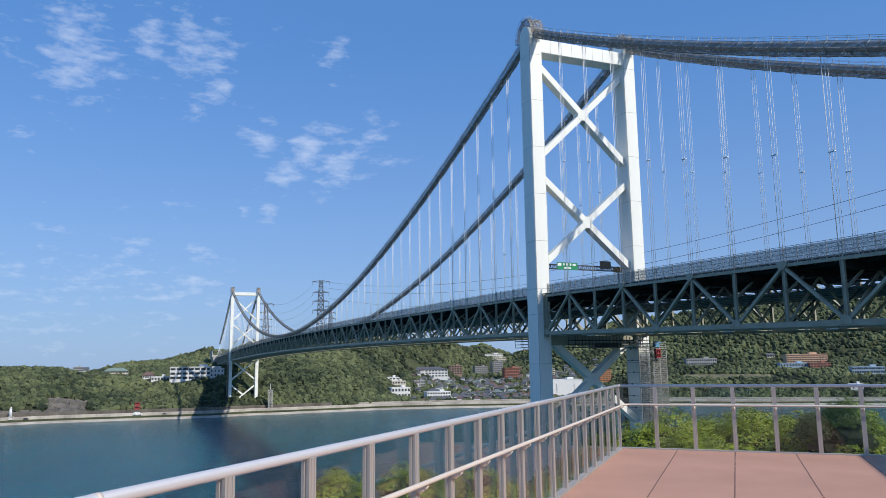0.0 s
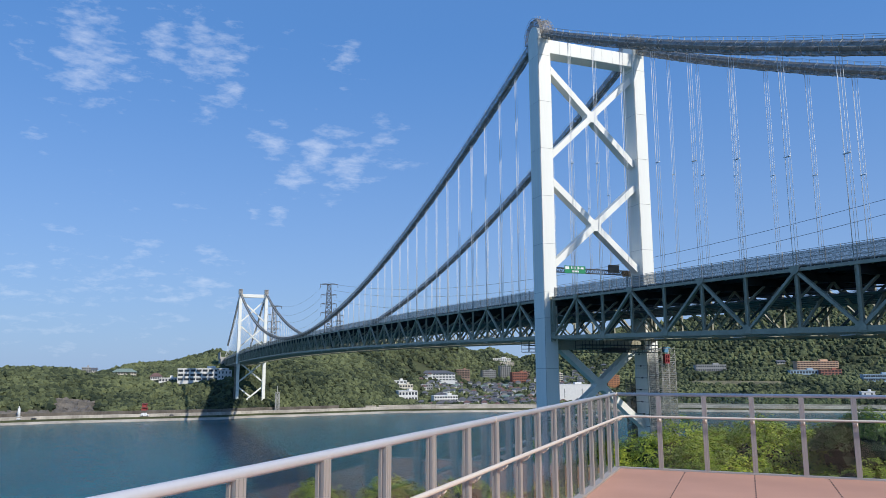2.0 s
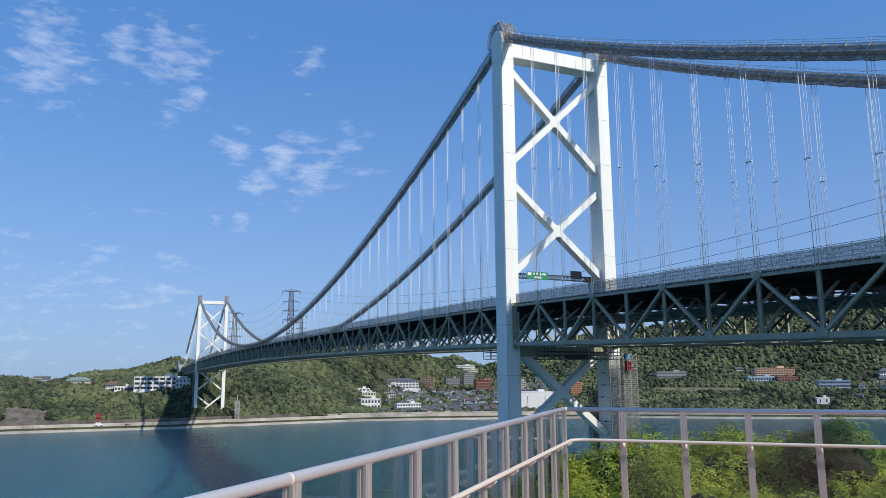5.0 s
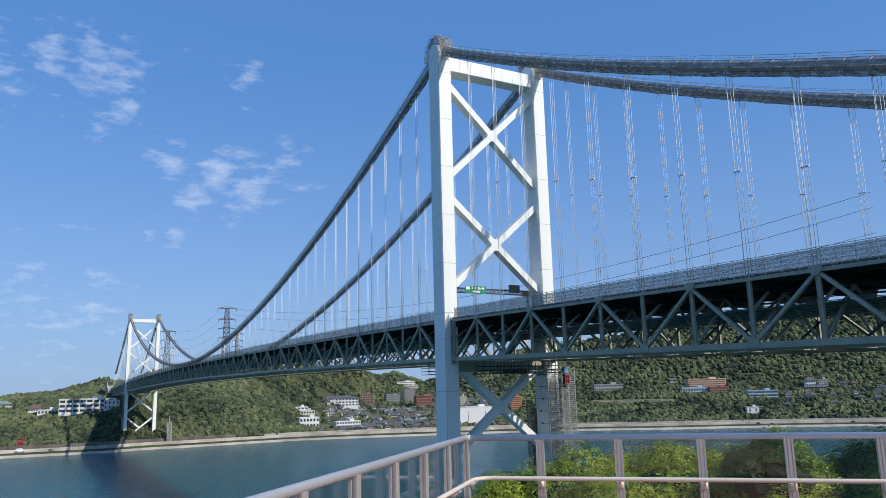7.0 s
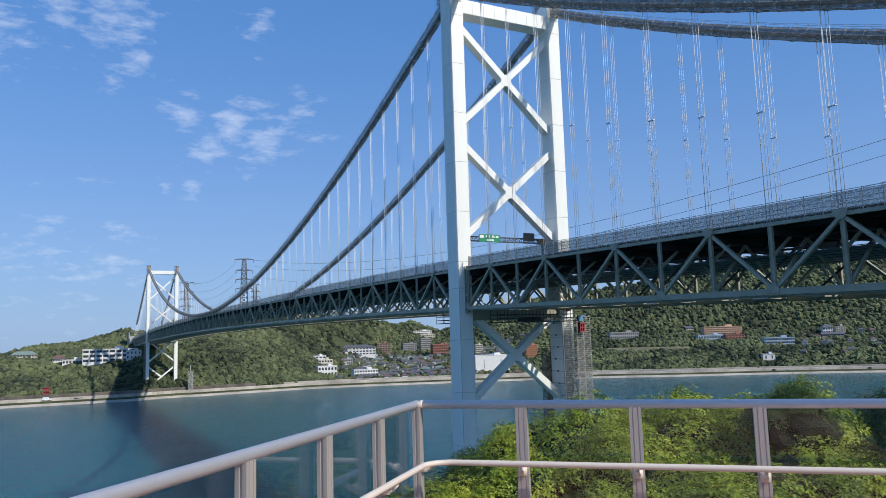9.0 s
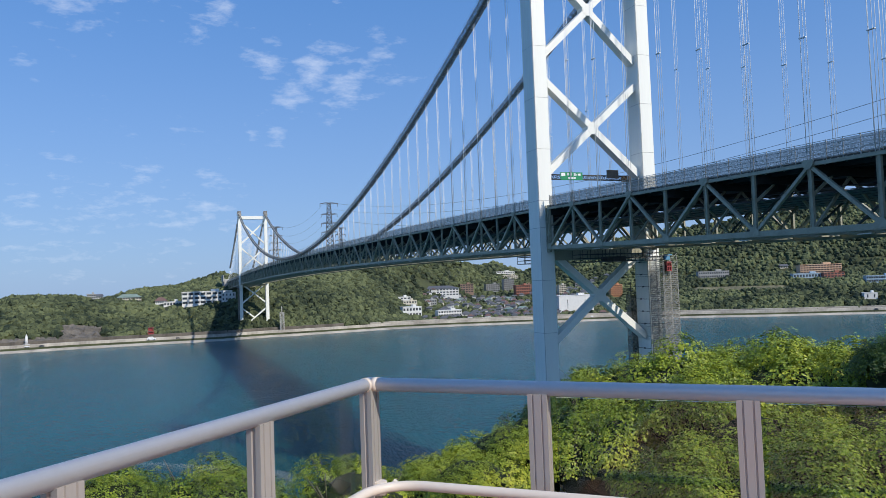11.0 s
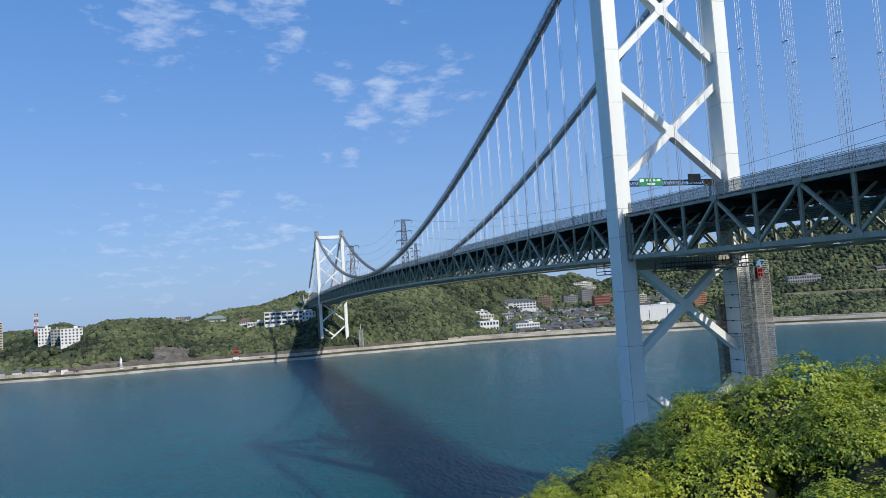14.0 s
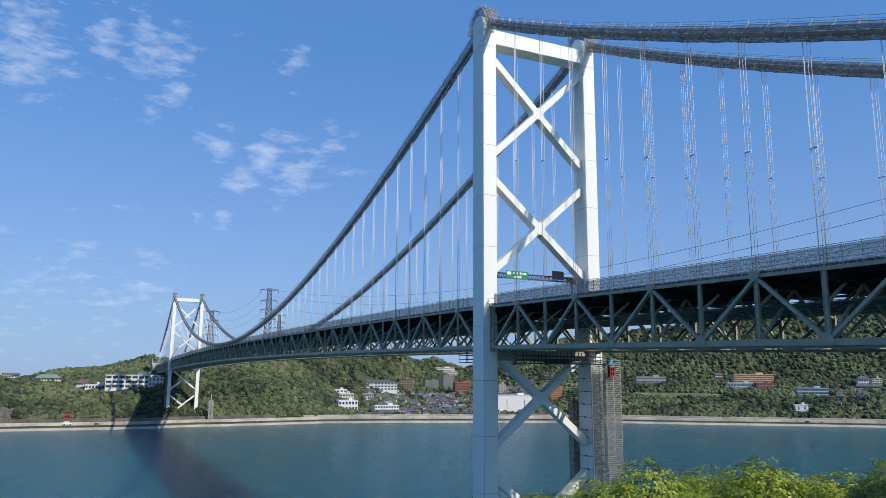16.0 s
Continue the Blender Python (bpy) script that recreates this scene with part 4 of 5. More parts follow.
LAWN = material("bright_scrub", (0.14, 0.17, 0.045), 0.95, 0, 0.3, 0.05, 0.8, 0.3)
SITES = []      # cleared ground round the buildings: two bearings, two distances


def wooded(az, r):
    d0, r1, r2 = (float(np.interp(az, AZ, v)) for v in (D0, R1, R2))
    if r < d0 + 21:
        return False
    if 19.0 < az < 28.8 and r < r2 + 20:
        return random.random() < 0.5
    if 28.8 < az < 33.0 and r < d0 + 120:
        return random.random() < 0.4
    if az < -11.6 and r < d0 + 110:
        return random.random() < 0.22
    if -2.6 < az < -0.4 and r < d0 + 40:
        return False
    if -6.8 < az < -4.0 and r < d0 + 80:
        return False
    if -12.9 < az < -3.6 and r < d0 + 42 + 8 * math.sin(az * 3.1):
        return False
    if any(a - 0.1 < az < b + 0.1 and lo < r < hi for a, b, lo, hi in SITES):
        return False
    if az > 53.0 and r < r2:
        return random.random() < 0.7
    return True


def bumpy_patch(name, a0, a1, s0, s1, mat, label, category, lift=1.2, rough=2.2, na=70, ns=16):
    bm = bmesh.new()
    grid = []
    for a in np.linspace(a0, a1, na):
        d0 = float(np.interp(a, AZ, D0))
        row = []
        for s in np.linspace(s0, s1, ns):
            x, y, z = bearing(a, d0 + s)
            e = min(1.0, (a - a0) / 0.5, (a1 - a) / 0.5, (s1 - s) / 8)
            row.append(bm.verts.new((x + rough * noise.noise((x * 0.2, y * 0.2, z * 0.05)), y + rough * noise.noise((x * 0.13, 9, z * 0.2)), z + lift * e - 2 * (1 - e) + 0.7 * rough * noise.noise((x * 0.25, y * 0.25, 1)))))
        grid.append(row)
    for i in range(na - 1):
        for j in range(ns - 1):
            bm.faces.new((grid[i][j], grid[i + 1][j], grid[i + 1][j + 1], grid[i][j + 1]))
    return tagged(new(name, mesh_of(name, bm, mat)), label, category, kind="structure")


bumpy_patch("cliff", -6.9, -3.9, 18, 82, ROCK, "bare grey brown rock cliff on the headland", "cliff", 2.0, 4.0)
bumpy_patch("cliff_low", -12.9, -6.6, 17, 46, ROCK, "low dark rock slope above the road", "cliff", 1.0, 2.5)
bumpy_patch("cliff_pale", -2.7, -0.5, 17, 32, material("pale_rock", (0.32, 0.27, 0.2), 0.95, 0, 0.4, 0.1, 0.7, 0.4), "pale broken rock face", "cliff", 1.0, 2.5)
bumpy_patch("grass_bank", -24, -12.2, 24, 96, LAWN, "sunny green grass bank below the apartments", "grass", 0.6, 0.8)

bumpy_patch("scrub_slope", 39.3, 45.8, 158, 196, material("dry_scrub", (0.17, 0.155, 0.085), 0.95, 0, 0.4, 0.06, 0.8, 0.3), "dry scrub terrace below the school", "grass", 0.8, 1.2)
SITES.append((39.4, 45.7, 1088, 1128))

# ---- buildings of the far shore ----
PAINTS = {
    "white": material("white_render", (0.72, 0.71, 0.68), 0.8, 0, 0.08, 0.3, 3, 0.05),
    "cream": material("cream_render", (0.60, 0.55, 0.45), 0.8, 0, 0.1, 0.3, 3, 0.05),
    "grey": material("grey_render", (0.34, 0.34, 0.33), 0.8, 0, 0.12, 0.3, 3, 0.05),
    "brown": material("brown_tile", (0.30, 0.20, 0.15), 0.8, 0, 0.15, 0.3, 3, 0.05),
    "brick": material("red_brick_tile", (0.38, 0.15, 0.10), 0.8, 0, 0.15, 0.3, 3, 0.05),
    "salmon": material("salmon_tile", (0.64, 0.42, 0.28), 0.8, 0, 0.1, 0.3, 3, 0.05),
    "orange": material("orange_render", (0.55, 0.26, 0.13), 0.8, 0, 0.1, 0.3, 3, 0.05),
    "pane": material("dark_window", (0.05, 0.06, 0.07), 0.15, 0, 0.3, 0.2, 2, 0),
    "slate": material("grey_roof_tile", (0.12, 0.12, 0.125), 0.6, 0, 0.25, 0.4, 3, 0.1),
    "rust": material("rust_roof_tile", (0.17, 0.10, 0.085), 0.7, 0, 0.25, 0.4, 3, 0.1),
    "green": material("green_copper_roof", (0.20, 0.26, 0.22), 0.6, 0, 0.2, 0.4, 3, 0.1),
    "sky": material("pale_blue_panel", (0.36, 0.47, 0.56), 0.5, 0, 0.1, 0.3, 3, 0.05),
}
_pane = {}


def pane_mesh(w, h):
    key = (round(w, 1), round(h, 1))
    if key not in _pane:
        bm = bmesh.new()
        block(bm, (-w / 2, -0.12, 0), (w / 2, 0.1, h))
        _pane[key] = mesh_of("window", bm, PAINTS["pane"])
    return _pane[key]


def building(az, r, z0, z1, width, depth, floors, paint, label, bays=8, roof="flat", turn=0.0, slabs=True, balcony=False, glass=0.62, roof_paint="slate"):
    """A block of storeys facing the strait: walls, floor bands, windows and a roof."""
    x, y, _ = bearing(az, r)
    b = thing("building", (x, y, z0), label, "building", turn=-az + turn)
    h = z1 - z0
    bm = bmesh.new()
    block(bm, (-width / 2, 0, -5), (width / 2, depth, h))
    part("wall", bm, b, mat=PAINTS[paint])
    fh = h / floors
    for k in range(floors):
        wv = width / bays
        me = pane_mesh(wv * glass, fh * 0.5)
        for j in range(bays):
            part("window", me, b, m=pose(-width / 2 + wv * (j + 0.5), -0.02, k * fh + fh * 0.28))
        if slabs:
            bm = bmesh.new()
            d = 1.3 if balcony else 0.35
            block(bm, (-width / 2 - 0.2, -d, (k + 1) * fh - 0.35), (width / 2 + 0.2, 0.05, (k + 1) * fh))
            if balcony:
                block(bm, (-width / 2, -d, k * fh + 0.1), (width / 2, -d + 0.15, k * fh + 1.1))
            part("balcony" if balcony else "floor_band", bm, b, mat=PAINTS[paint])
    bm = bmesh.new()
    if roof == "flat":
        block(bm, (-width / 2 - 0.3, -0.4, h), (width / 2 + 0.3, depth + 0.3, h + 0.5))
        block(bm, (width * 0.1, depth * 0.3, h + 0.5), (width * 0.28, depth * 0.7, h + 3.0))
        part("roof", bm, b, mat=PAINTS[paint])
    else:
        e, top = 1.2, h + (4.5 if roof == "hip" else 3.0)
        inset = min(depth * 0.5, width * 0.3) if roof == "hip" else 0
        lo = [bm.verts.new(c) for c in ((-width / 2 - e, -e, h), (width / 2 + e, -e, h), (width / 2 + e, depth + e, h), (-width / 2 - e, depth + e, h))]
        hi = [bm.verts.new(c) for c in ((-width / 2 + inset, depth / 2, top), (width / 2 - inset, depth / 2, top))]
        for q in ((lo[0], lo[1], hi[1], hi[0]), (lo[2], lo[3], hi[0], hi[1]), (lo[1], lo[2], hi[1]), (lo[3], lo[0], hi[0]), (lo[3], lo[2], lo[1], lo[0])):
            bm.faces.new(q)
        part("roof", bm, b, mat=PAINTS[roof_paint])
    return b


EYE_Z = 53.3


def by_slope(a0, a1, r, s_top, s_low, *rest, **kw):
    """A building between two bearings, its top and foot given as slopes from the terrace; it stands where the hill meets its foot, near r."""
    mid = (a0 + a1) / 2
    fits = [q for q in np.arange(r - 120, r + 420, 4) if far_ground(mid, q) >= EYE_Z + s_low * q - 0.5 and q > float(np.interp(mid, AZ, D0)) + 24]
    r = float(fits[0]) if fits else r
    SITES.append((a0, a1, r - 17, r + rest[0] + 4))
    return building(mid, r, EYE_Z + s_low * r, EYE_Z + s_top * r, radians(a1 - a0) * r, *rest, **kw)


by_slope(1.23, 4.61, 905, -0.0008, -0.0172, 14, 3, "white", "long white building with wide open balconies", bays=8, glass=0.8, turn=0)
by_slope(4.01, 5.03, 900, -0.0034, -0.0144, 14, 2, "white", "plain white annex with small windows", bays=4, slabs=False, glass=0.35, turn=0)
by_slope(-3.09, -1.51, 1000, -0.0047, -0.0106, 12, 2, "cream", "cream building with pale green roof on the hilltop", bays=9, roof="hip", roof_paint="green", turn=0)
by_slope(-0.59, 0.18, 930, -0.0105, -0.0145, 9, 1, "white", "low white house with red roof", bays=5, roof="hip", roof_paint="rust", turn=0)
by_slope(-0.02, 1.22, 925, -0.0125, -0.0179, 9, 1, "white", "low white wing on the hilltop", bays=6, turn=0)
by_slope(-5.04, -4.46, 1180, 0.0008, -0.0075, 12, 3, "grey", "grey apartment block on the ridge", bays=4, turn=0)
by_slope(-4.46, -4.0, 1180, -0.0017, -0.0081, 12, 2, "white", "white hall on the ridge", bays=3, roof="gable", turn=0)
by_slope(18.93, 21.96, 1130, -0.0082, -0.0185, 26, 3, "white", "large white hall with low grey hip roof and roof house", bays=12, roof="hip", turn=6)
by_slope(17.53, 19.05, 905, -0.0318, -0.0456, 16, 2, "white", "cream stepped building with arched windows", bays=6, turn=18)
by_slope(17.6, 18.7, 910, -0.0231, -0.0318, 12, 2, "cream", "upper storeys of the cream building", bays=5, turn=18)
by_slope(17.08, 18.22, 915, -0.018, -0.0217, 12, 1, "white", "white roof house of the cream building", bays=4, turn=18)
by_slope(20.25, 22.16, 900, -0.0382, -0.0506, 14, 3, "white", "white three storey building with blue ground floor", bays=9, turn=18)
by_slope(19.29, 20.22, 1000, -0.023, -0.0303, 12, 2, "grey", "grey two storey block in the town", bays=5, turn=18)
by_slope(22.04, 23.11, 1150, -0.0035, -0.0154, 14, 4, "brown", "brown tiled apartment block with balconies", bays=5, balcony=True, turn=18)
by_slope(24.06, 25.14, 1230, -0.0048, -0.0151, 14, 4, "grey", "grey apartment block in the town", bays=6, balcony=True, turn=18)
by_slope(25.44, 26.26, 1260, 0.0013, -0.015, 14, 6, "grey", "tall grey apartment block in the town", bays=5, balcony=True, turn=18)
by_slope(24.74, 26.34, 1500, 0.0117, 0.0065, 20, 2, "white", "white terraced apartment block up the hill", bays=9, turn=18)
by_slope(25.35, 26.56, 1480, 0.0065, 0.0013, 20, 2, "cream", "lower row of terraced apartments", bays=7, turn=18)
by_slope(26.34, 27.5, 1240, -0.0075, -0.0222, 14, 4, "brick", "long red brown apartment block in the town", bays=8, balcony=True, turn=18)
by_slope(26.9, 27.68, 1280, -0.0067, -0.017, 14, 4, "brown", "brown apartment block behind the brick one", bays=5, balcony=True, turn=18)
by_slope(29.65, 30.2, 1150, -0.0093, -0.0225, 12, 5, "cream", "cream apartment block with open balconies", bays=3, balcony=True, turn=18)
by_slope(33.51, 34.39, 1100, -0.0117, -0.027, 10, 6, "orange", "orange terraced building on the slope", bays=4, balcony=True, turn=18)
by_slope(29.56, 32.31, 950, -0.0238, -0.0479, 20, 1, "white", "large plain white shed wall by the shore", bays=2, glass=0.03, slabs=False, turn=18)
by_slope(46.54, 49.26, 1130, 0.0052, -0.0051, 18, 4, "salmon", "salmon tiled hotel with four rows of balconies", bays=14, balcony=True, turn=20)
by_slope(46.1, 48.11, 1122, -0.0052, -0.0107, 12, 1, "sky", "pale blue podium of the hotel", bays=10, turn=20)
by_slope(48.03, 49.37, 1120, -0.005, -0.0111, 12, 2, "brick", "brick podium terraces of the hotel", bays=6, turn=20)
by_slope(39.82, 42.02, 1140, 0.0016, -0.007, 12, 2, "grey", "long grey two storey school building", bays=14, turn=18)
by_slope(50.56, 52.6, 1080, -0.0105, -0.0184, 14, 2, "sky", "long pale two storey building with window band", bays=14, glass=0.8, turn=18)
by_slope(50.41, 51.25, 1005, -0.0305, -0.0378, 10, 1, "white", "plain white block by the shore", bays=2, slabs=False, glass=0.2, turn=18)
by_slope(45.34, 45.87, 1180, 0.0049, 0.0022, 8, 1, "cream", "small cream lodge among trees", bays=3, roof="gable", turn=18)
by_slope(54.32, 54.98, 1100, 0.0006, -0.0072, 10, 2, "white", "white two storey house among trees", bays=4, roof="hip", turn=18)
by_slope(55.15, 55.73, 1100, 0.0013, -0.0057, 10, 3, "cream", "cream three storey block among trees", bays=4, turn=18)
by_slope(54.23, 55.66, 1080, -0.0078, -0.0103, 9, 1, "grey", "low grey terrace of houses among trees", bays=6, roof="gable", turn=18)
by_slope(-18.15, -15.85, 985, 0.0079, -0.0272, 16, 12, "cream", "tall cream apartment block with balconies on every floor", bays=9, balcony=True, turn=14)
by_slope(-13.85, -13.08, 1000, -0.0019, -0.0218, 18, 5, "white", "white hotel wing with square windows", bays=4, slabs=False, glass=0.45, turn=0)
by_slope(-13.08, -12.5, 1003, -0.0048, -0.0228, 18, 5, "grey", "dark glazed centre of the white hotel", bays=3, turn=0)
by_slope(-12.5, -11.12, 1000, -0.0047, -0.0236, 18, 5, "white", "white hotel wing with rows of windows", bays=6, slabs=False, glass=0.45, turn=0)

ico = bmesh.new()
bmesh.ops.create_icosphere(ico, subdivisions=2, radius=1.0)
ico_v = np.array([v.co for v in ico.verts])
ico_f = np.array([[v.index for v in f.verts] for f in ico.faces])
ico.free()
ico = bmesh.new()
bmesh.ops.create_icosphere(ico, subdivisions=1, radius=1.0)
far_v = np.array([v.co for v in ico.verts])
far_f = np.array([[v.index for v in f.verts] for f in ico.faces])
ico.free()
random.seed(11)
rng = np.random.RandomState(5)
allv, allf, base = [], [], 0
count = 0
while count < 30000:
    az = random.uniform(-24, 66)
    d0, r3 = float(np.interp(az, AZ, D0)), float(np.interp(az, AZ, R3))
    r = d0 + 18 + (r3 + 40 - d0) * random.random() ** (1.1 if az > 33 else 1.4)
    if not wooded(az, r):
        continue
    count += 1
    x, y, z = bearing(az, r)
    big = 1.0 + 0.45 * max(0, (r - 1200) / 800)
    s = random.uniform(2.3, 5.0) * big
    bv, bf = (ico_v, ico_f) if r < d0 + 150 else (far_v, far_f)
    v = bv * (1 + rng.uniform(-0.38, 0.3, (len(bv), 1)))
    v = v * np.array([s, s * random.uniform(0.8, 1.1), s * random.uniform(0.75, 1.15)]) + np.array([x, y, z + s * 0.35])
    allv.append(v)
    allf.append(bf + base)
    base += len(bv)
me = bpy.data.meshes.new("far_woods")
me.from_pydata(np.concatenate(allv).tolist(), [], np.concatenate(allf).tolist())
me.materials.append(WOODS)
tagged(new("far_woods", me), "dense mixed green woods covering the far hills", "woods", kind="stuff")

random.seed(21)


def house_kind(wall, roof, w, d, h):
    """A detached house: walls, hipped or gabled roof with eaves, windows."""
    b = thing("house", (0, 0, -50), "tile roofed detached house", "house", "houses of the shore town")
    bm = bmesh.new()
    block(bm, (-w / 2, -d / 2, -8), (w / 2, d / 2, h))
    part("wall", bm, b, mat=PAINTS[wall])
    bm = bmesh.new()
    e, top = 0.9, h + 2.4
    i = d * 0.35
    lo = [bm.verts.new(c) for c in ((-w / 2 - e, -d / 2 - e, h), (w / 2 + e, -d / 2 - e, h), (w / 2 + e, d / 2 + e, h), (-w / 2 - e, d / 2 + e, h))]
    hi = [bm.verts.new(c) for c in ((-w / 2 + i, 0, top), (w / 2 - i, 0, top))]
    for q in ((lo[0], lo[1], hi[1], hi[0]), (lo[2], lo[3], hi[0], hi[1]), (lo[1], lo[2], hi[1]), (lo[3], lo[0], hi[0]), (lo[3], lo[2], lo[1], lo[0])):
        bm.faces.new(q)
    part("roof", bm, b, mat=PAINTS[roof])
    for fl in range(int(h // 2.7)):
        for k in (-0.27, 0.27):
            part("window", pane_mesh(w * 0.26, 1.3), b, m=pose(k * w, -d / 2 - 0.02, 0.9 + fl * 2.8))
    return b


kinds = [house_kind("white", "slate", 7.5, 6.5, 5.0), house_kind("cream", "slate", 9, 6.5, 4.6), house_kind("grey", "slate", 8, 7, 5.2), house_kind("grey", "rust", 8, 6, 3.0), house_kind("white", "rust", 7, 6.5, 5.0), house_kind("white", "green", 13, 8, 4.0)]
names = ("white house with grey tiled roof", "cream house with grey tiled roof", "grey house with dark tiled roof", "low cream house with rust red roof", "white house with rust red roof", "white hall with green roof")
for k, lab in zip(kinds, names):
    tagged(k, lab)
spots = []


def place_house(az, r, kind):
    x, y, z = bearing(az, r)
    if any((x - a) ** 2 + (y - b) ** 2 < 95 for a, b in spots):
        return
    spots.append((x, y))
    m = pose(x, y, z + 0.4, 0, 0, -az + random.choice((0, 0, 90, 15, -20)) + random.uniform(-8, 8))
    if kind in used:
        copy_thing(kind, m)
    else:
        used.add(kind)
        kind.matrix_basis = m


used = set()
for k in range(300):
    az = random.choice((random.uniform(19.2, 28.8), random.uniform(19.2, 28.8), random.uniform(28.8, 33.5)))
    d0, r2 = float(np.interp(az, AZ, D0)), float(np.interp(az, AZ, R2))
    place_house(az, d0 + 24 + (r2 - d0) * random.random() ** 1.2, random.choices(kinds, (4, 3, 6, 3, 2, 0.5))[0])
for k in range(22):
    az = random.uniform(-21, -11.0)
    place_house(az, float(np.interp(az, AZ, D0)) + random.uniform(8, 15), random.choice(kinds[:5]))
for k in range(46):
    az = random.uniform(53.0, 64)
    place_house(az, random.uniform(1050, 1250), random.choice(kinds[:5]))

# ---- masts, pylons, wires ----
def lattice(bm, h, w0, w1, n, t, mats=(0, 0)):
    """Four tapering legs with cross bracing."""
    zs = np.linspace(0, h, n + 1)
    for k in range(n):
        a, b = (w0 + (w1 - w0) * zs[k] / h) / 2, (w0 + (w1 - w0) * zs[k + 1] / h) / 2
        c0 = [(-a, -a), (a, -a), (a, a), (-a, a)]
        c1 = [(-b, -b), (b, -b), (b, b), (-b, b)]
        for j in range(4):
            i = (j + 1) % 4
            mt = mats[k % 2]
            bar(bm, (*c0[j], zs[k]), (*c1[j], zs[k + 1]), t, t, mt)
            bar(bm, (*c0[j], zs[k]), (*c1[i], zs[k + 1]), t * 0.6, t * 0.6, mt)
            bar(bm, (*c0[i], zs[k]), (*c1[j], zs[k + 1]), t * 0.6, t * 0.6, mt)
            bar(bm, (*c1[j], zs[k + 1]), (*c1[i], zs[k + 1]), t * 0.6, t * 0.6, mt)


PYLON_STEEL = material("pylon_steel", (0.10, 0.105, 0.11), 0.6, 0.1, 0.15, 0.3, 3, 0)


def pylon(az, r, z_top, h, turn):
    x, y, _ = bearing(az, r)
    p = thing("power_pylon", (x, y, z_top - h), "tall grey lattice power pylon on the hill", "pylon", "pylons", turn=turn)
    bm = bmesh.new()
    lattice(bm, h, h * 0.15, h * 0.06, 12, 0.85)
    part("lattice_tower", bm, p, mat=PYLON_STEEL)
    for q in (0.99, 0.80, 0.64, 0.48):
        half = h * (0.14 if q < 0.9 else 0.155)
        bm = bmesh.new()
        z = h * q
        for sx in (-1, 1):
            bar(bm, (0, -1, z), (sx * half, 0, z + 0.8), 0.75, 0.75)
            bar(bm, (0, 1, z), (sx * half, 0, z + 0.8), 0.75, 0.75)
            bar(bm, (0, 0, z + h * 0.035), (sx * half, 0, z + 0.8), 0.6, 0.6)
            bar(bm, (sx * half, 0, z + 0.6), (sx * half, 0, z - h * 0.05), 0.6, 0.6)
        part("cross_arm", bm, p, mat=PYLON_STEEL)
    return Vector((x, y, z_top))


P1 = pylon(12.13, 1110, 53.3 + 0.1116 * 1110, 84, -12)
P2 = pylon(8.05, 1210, 53.3 + 0.081 * 1210, 72, -12)
P3 = pylon(12.95, 1330, 53.3 + 0.078 * 1330, 62, -12)
WIRE = material("power_line", (0.20, 0.23, 0.27), 0.6, 0.1, 0.1)


def wire(a, b, sag, r=0.09):
    bm = bmesh.new()
    tube(bm, [Vector(a).lerp(Vector(b), t) - Vector((0, 0, sag * 4 * t * (1 - t))) for t in np.linspace(0, 1, 25)], r, 4)
    tagged(new("power_line", mesh_of("power_line", bm, WIRE)), "thin dark overhead power line", "power line", "power lines")


for dz in (0, -16, -30, -44):
    wire(P1 + Vector((-8, 0, dz)), P2 + Vector((8, 0, dz * 0.8)), 12, 0.12)
for q, sag in ((0, 30), (-9, 30.5), (-24, 31)):
    wire(P1 + Vector((8, 0, q)), bearing(60, 480, 160 + q), sag, 0.16)

mast = thing("radio_mast", bearing(-13.92, 1150, 42.0), "red and white lattice radio mast", "mast")
bm = bmesh.new()
lattice(bm, 29.5, 4.5, 3.2, 7, 0.5, (0, 1))
part("lattice", bm, mast, mat=(RED, SIGN_WHITE))
for k, z in enumerate((17, 22, 27)):
    bm = bmesh.new()
    block(bm, (-2.6, -2.6, z), (2.6, 2.6, z + 0.4))
    part("platform", bm, mast, mat=SIGN_WHITE)

gate = thing("red_pavilion", bearing(-0.93, 838, 4.4), "tiered red pavilion beside the coast road", "pavilion")
for k, (w, h) in enumerate(((9, 4.4), (7, 3.8), (5.5, 3.4))):
    bm = bmesh.new()
    z = 4.4 * k
    for sx in (-1, 1):
        for sy in (-1, 1):
            bar(bm, (sx * w * 0.38, sy * w * 0.3, z), (sx * w * 0.38, sy * w * 0.3, z + h), 0.7, 0.7)
    block(bm, (-w * 0.3, -w * 0.2, z), (w * 0.3, w * 0.2, z + h * 0.8))
    block(bm, (-w / 2, -w * 0.4, z + h * 0.85), (w / 2, w * 0.4, z + h))
    part("tier", bm, gate, mat=RED)

beacon = thing("white_beacon", bearing(-8.77, 836, 4.4), "small white stone beacon beside the road", "beacon")
bm = bmesh.new()
rod(bm, (0, 0, 0), (0, 0, 2.5), 3.0, 10)
rod(bm, (0, 0, 2.5), (0, 0, 10.5), 1.6, 10, r2=1.1)
rod(bm, (0, 0, 10.5), (0, 0, 12.5), 1.0, 10, r2=0.1)
part("column", bm, beacon, mat=PAINTS["white"])

stair = thing("lattice_stair_tower", bearing(8.36, 850, 4.0), "slim grey lattice tower beside the far bridge pier", "tower")
bm = bmesh.new()
lattice(bm, 22, 4.2, 4.2, 8, 0.5)
part("lattice", bm, stair, mat=GALV)
bm = bmesh.new()
bar(bm, (0, 0, 22), (0, 0, 29), 0.75, 0.75)
part("antenna", bm, stair, mat=GALV)
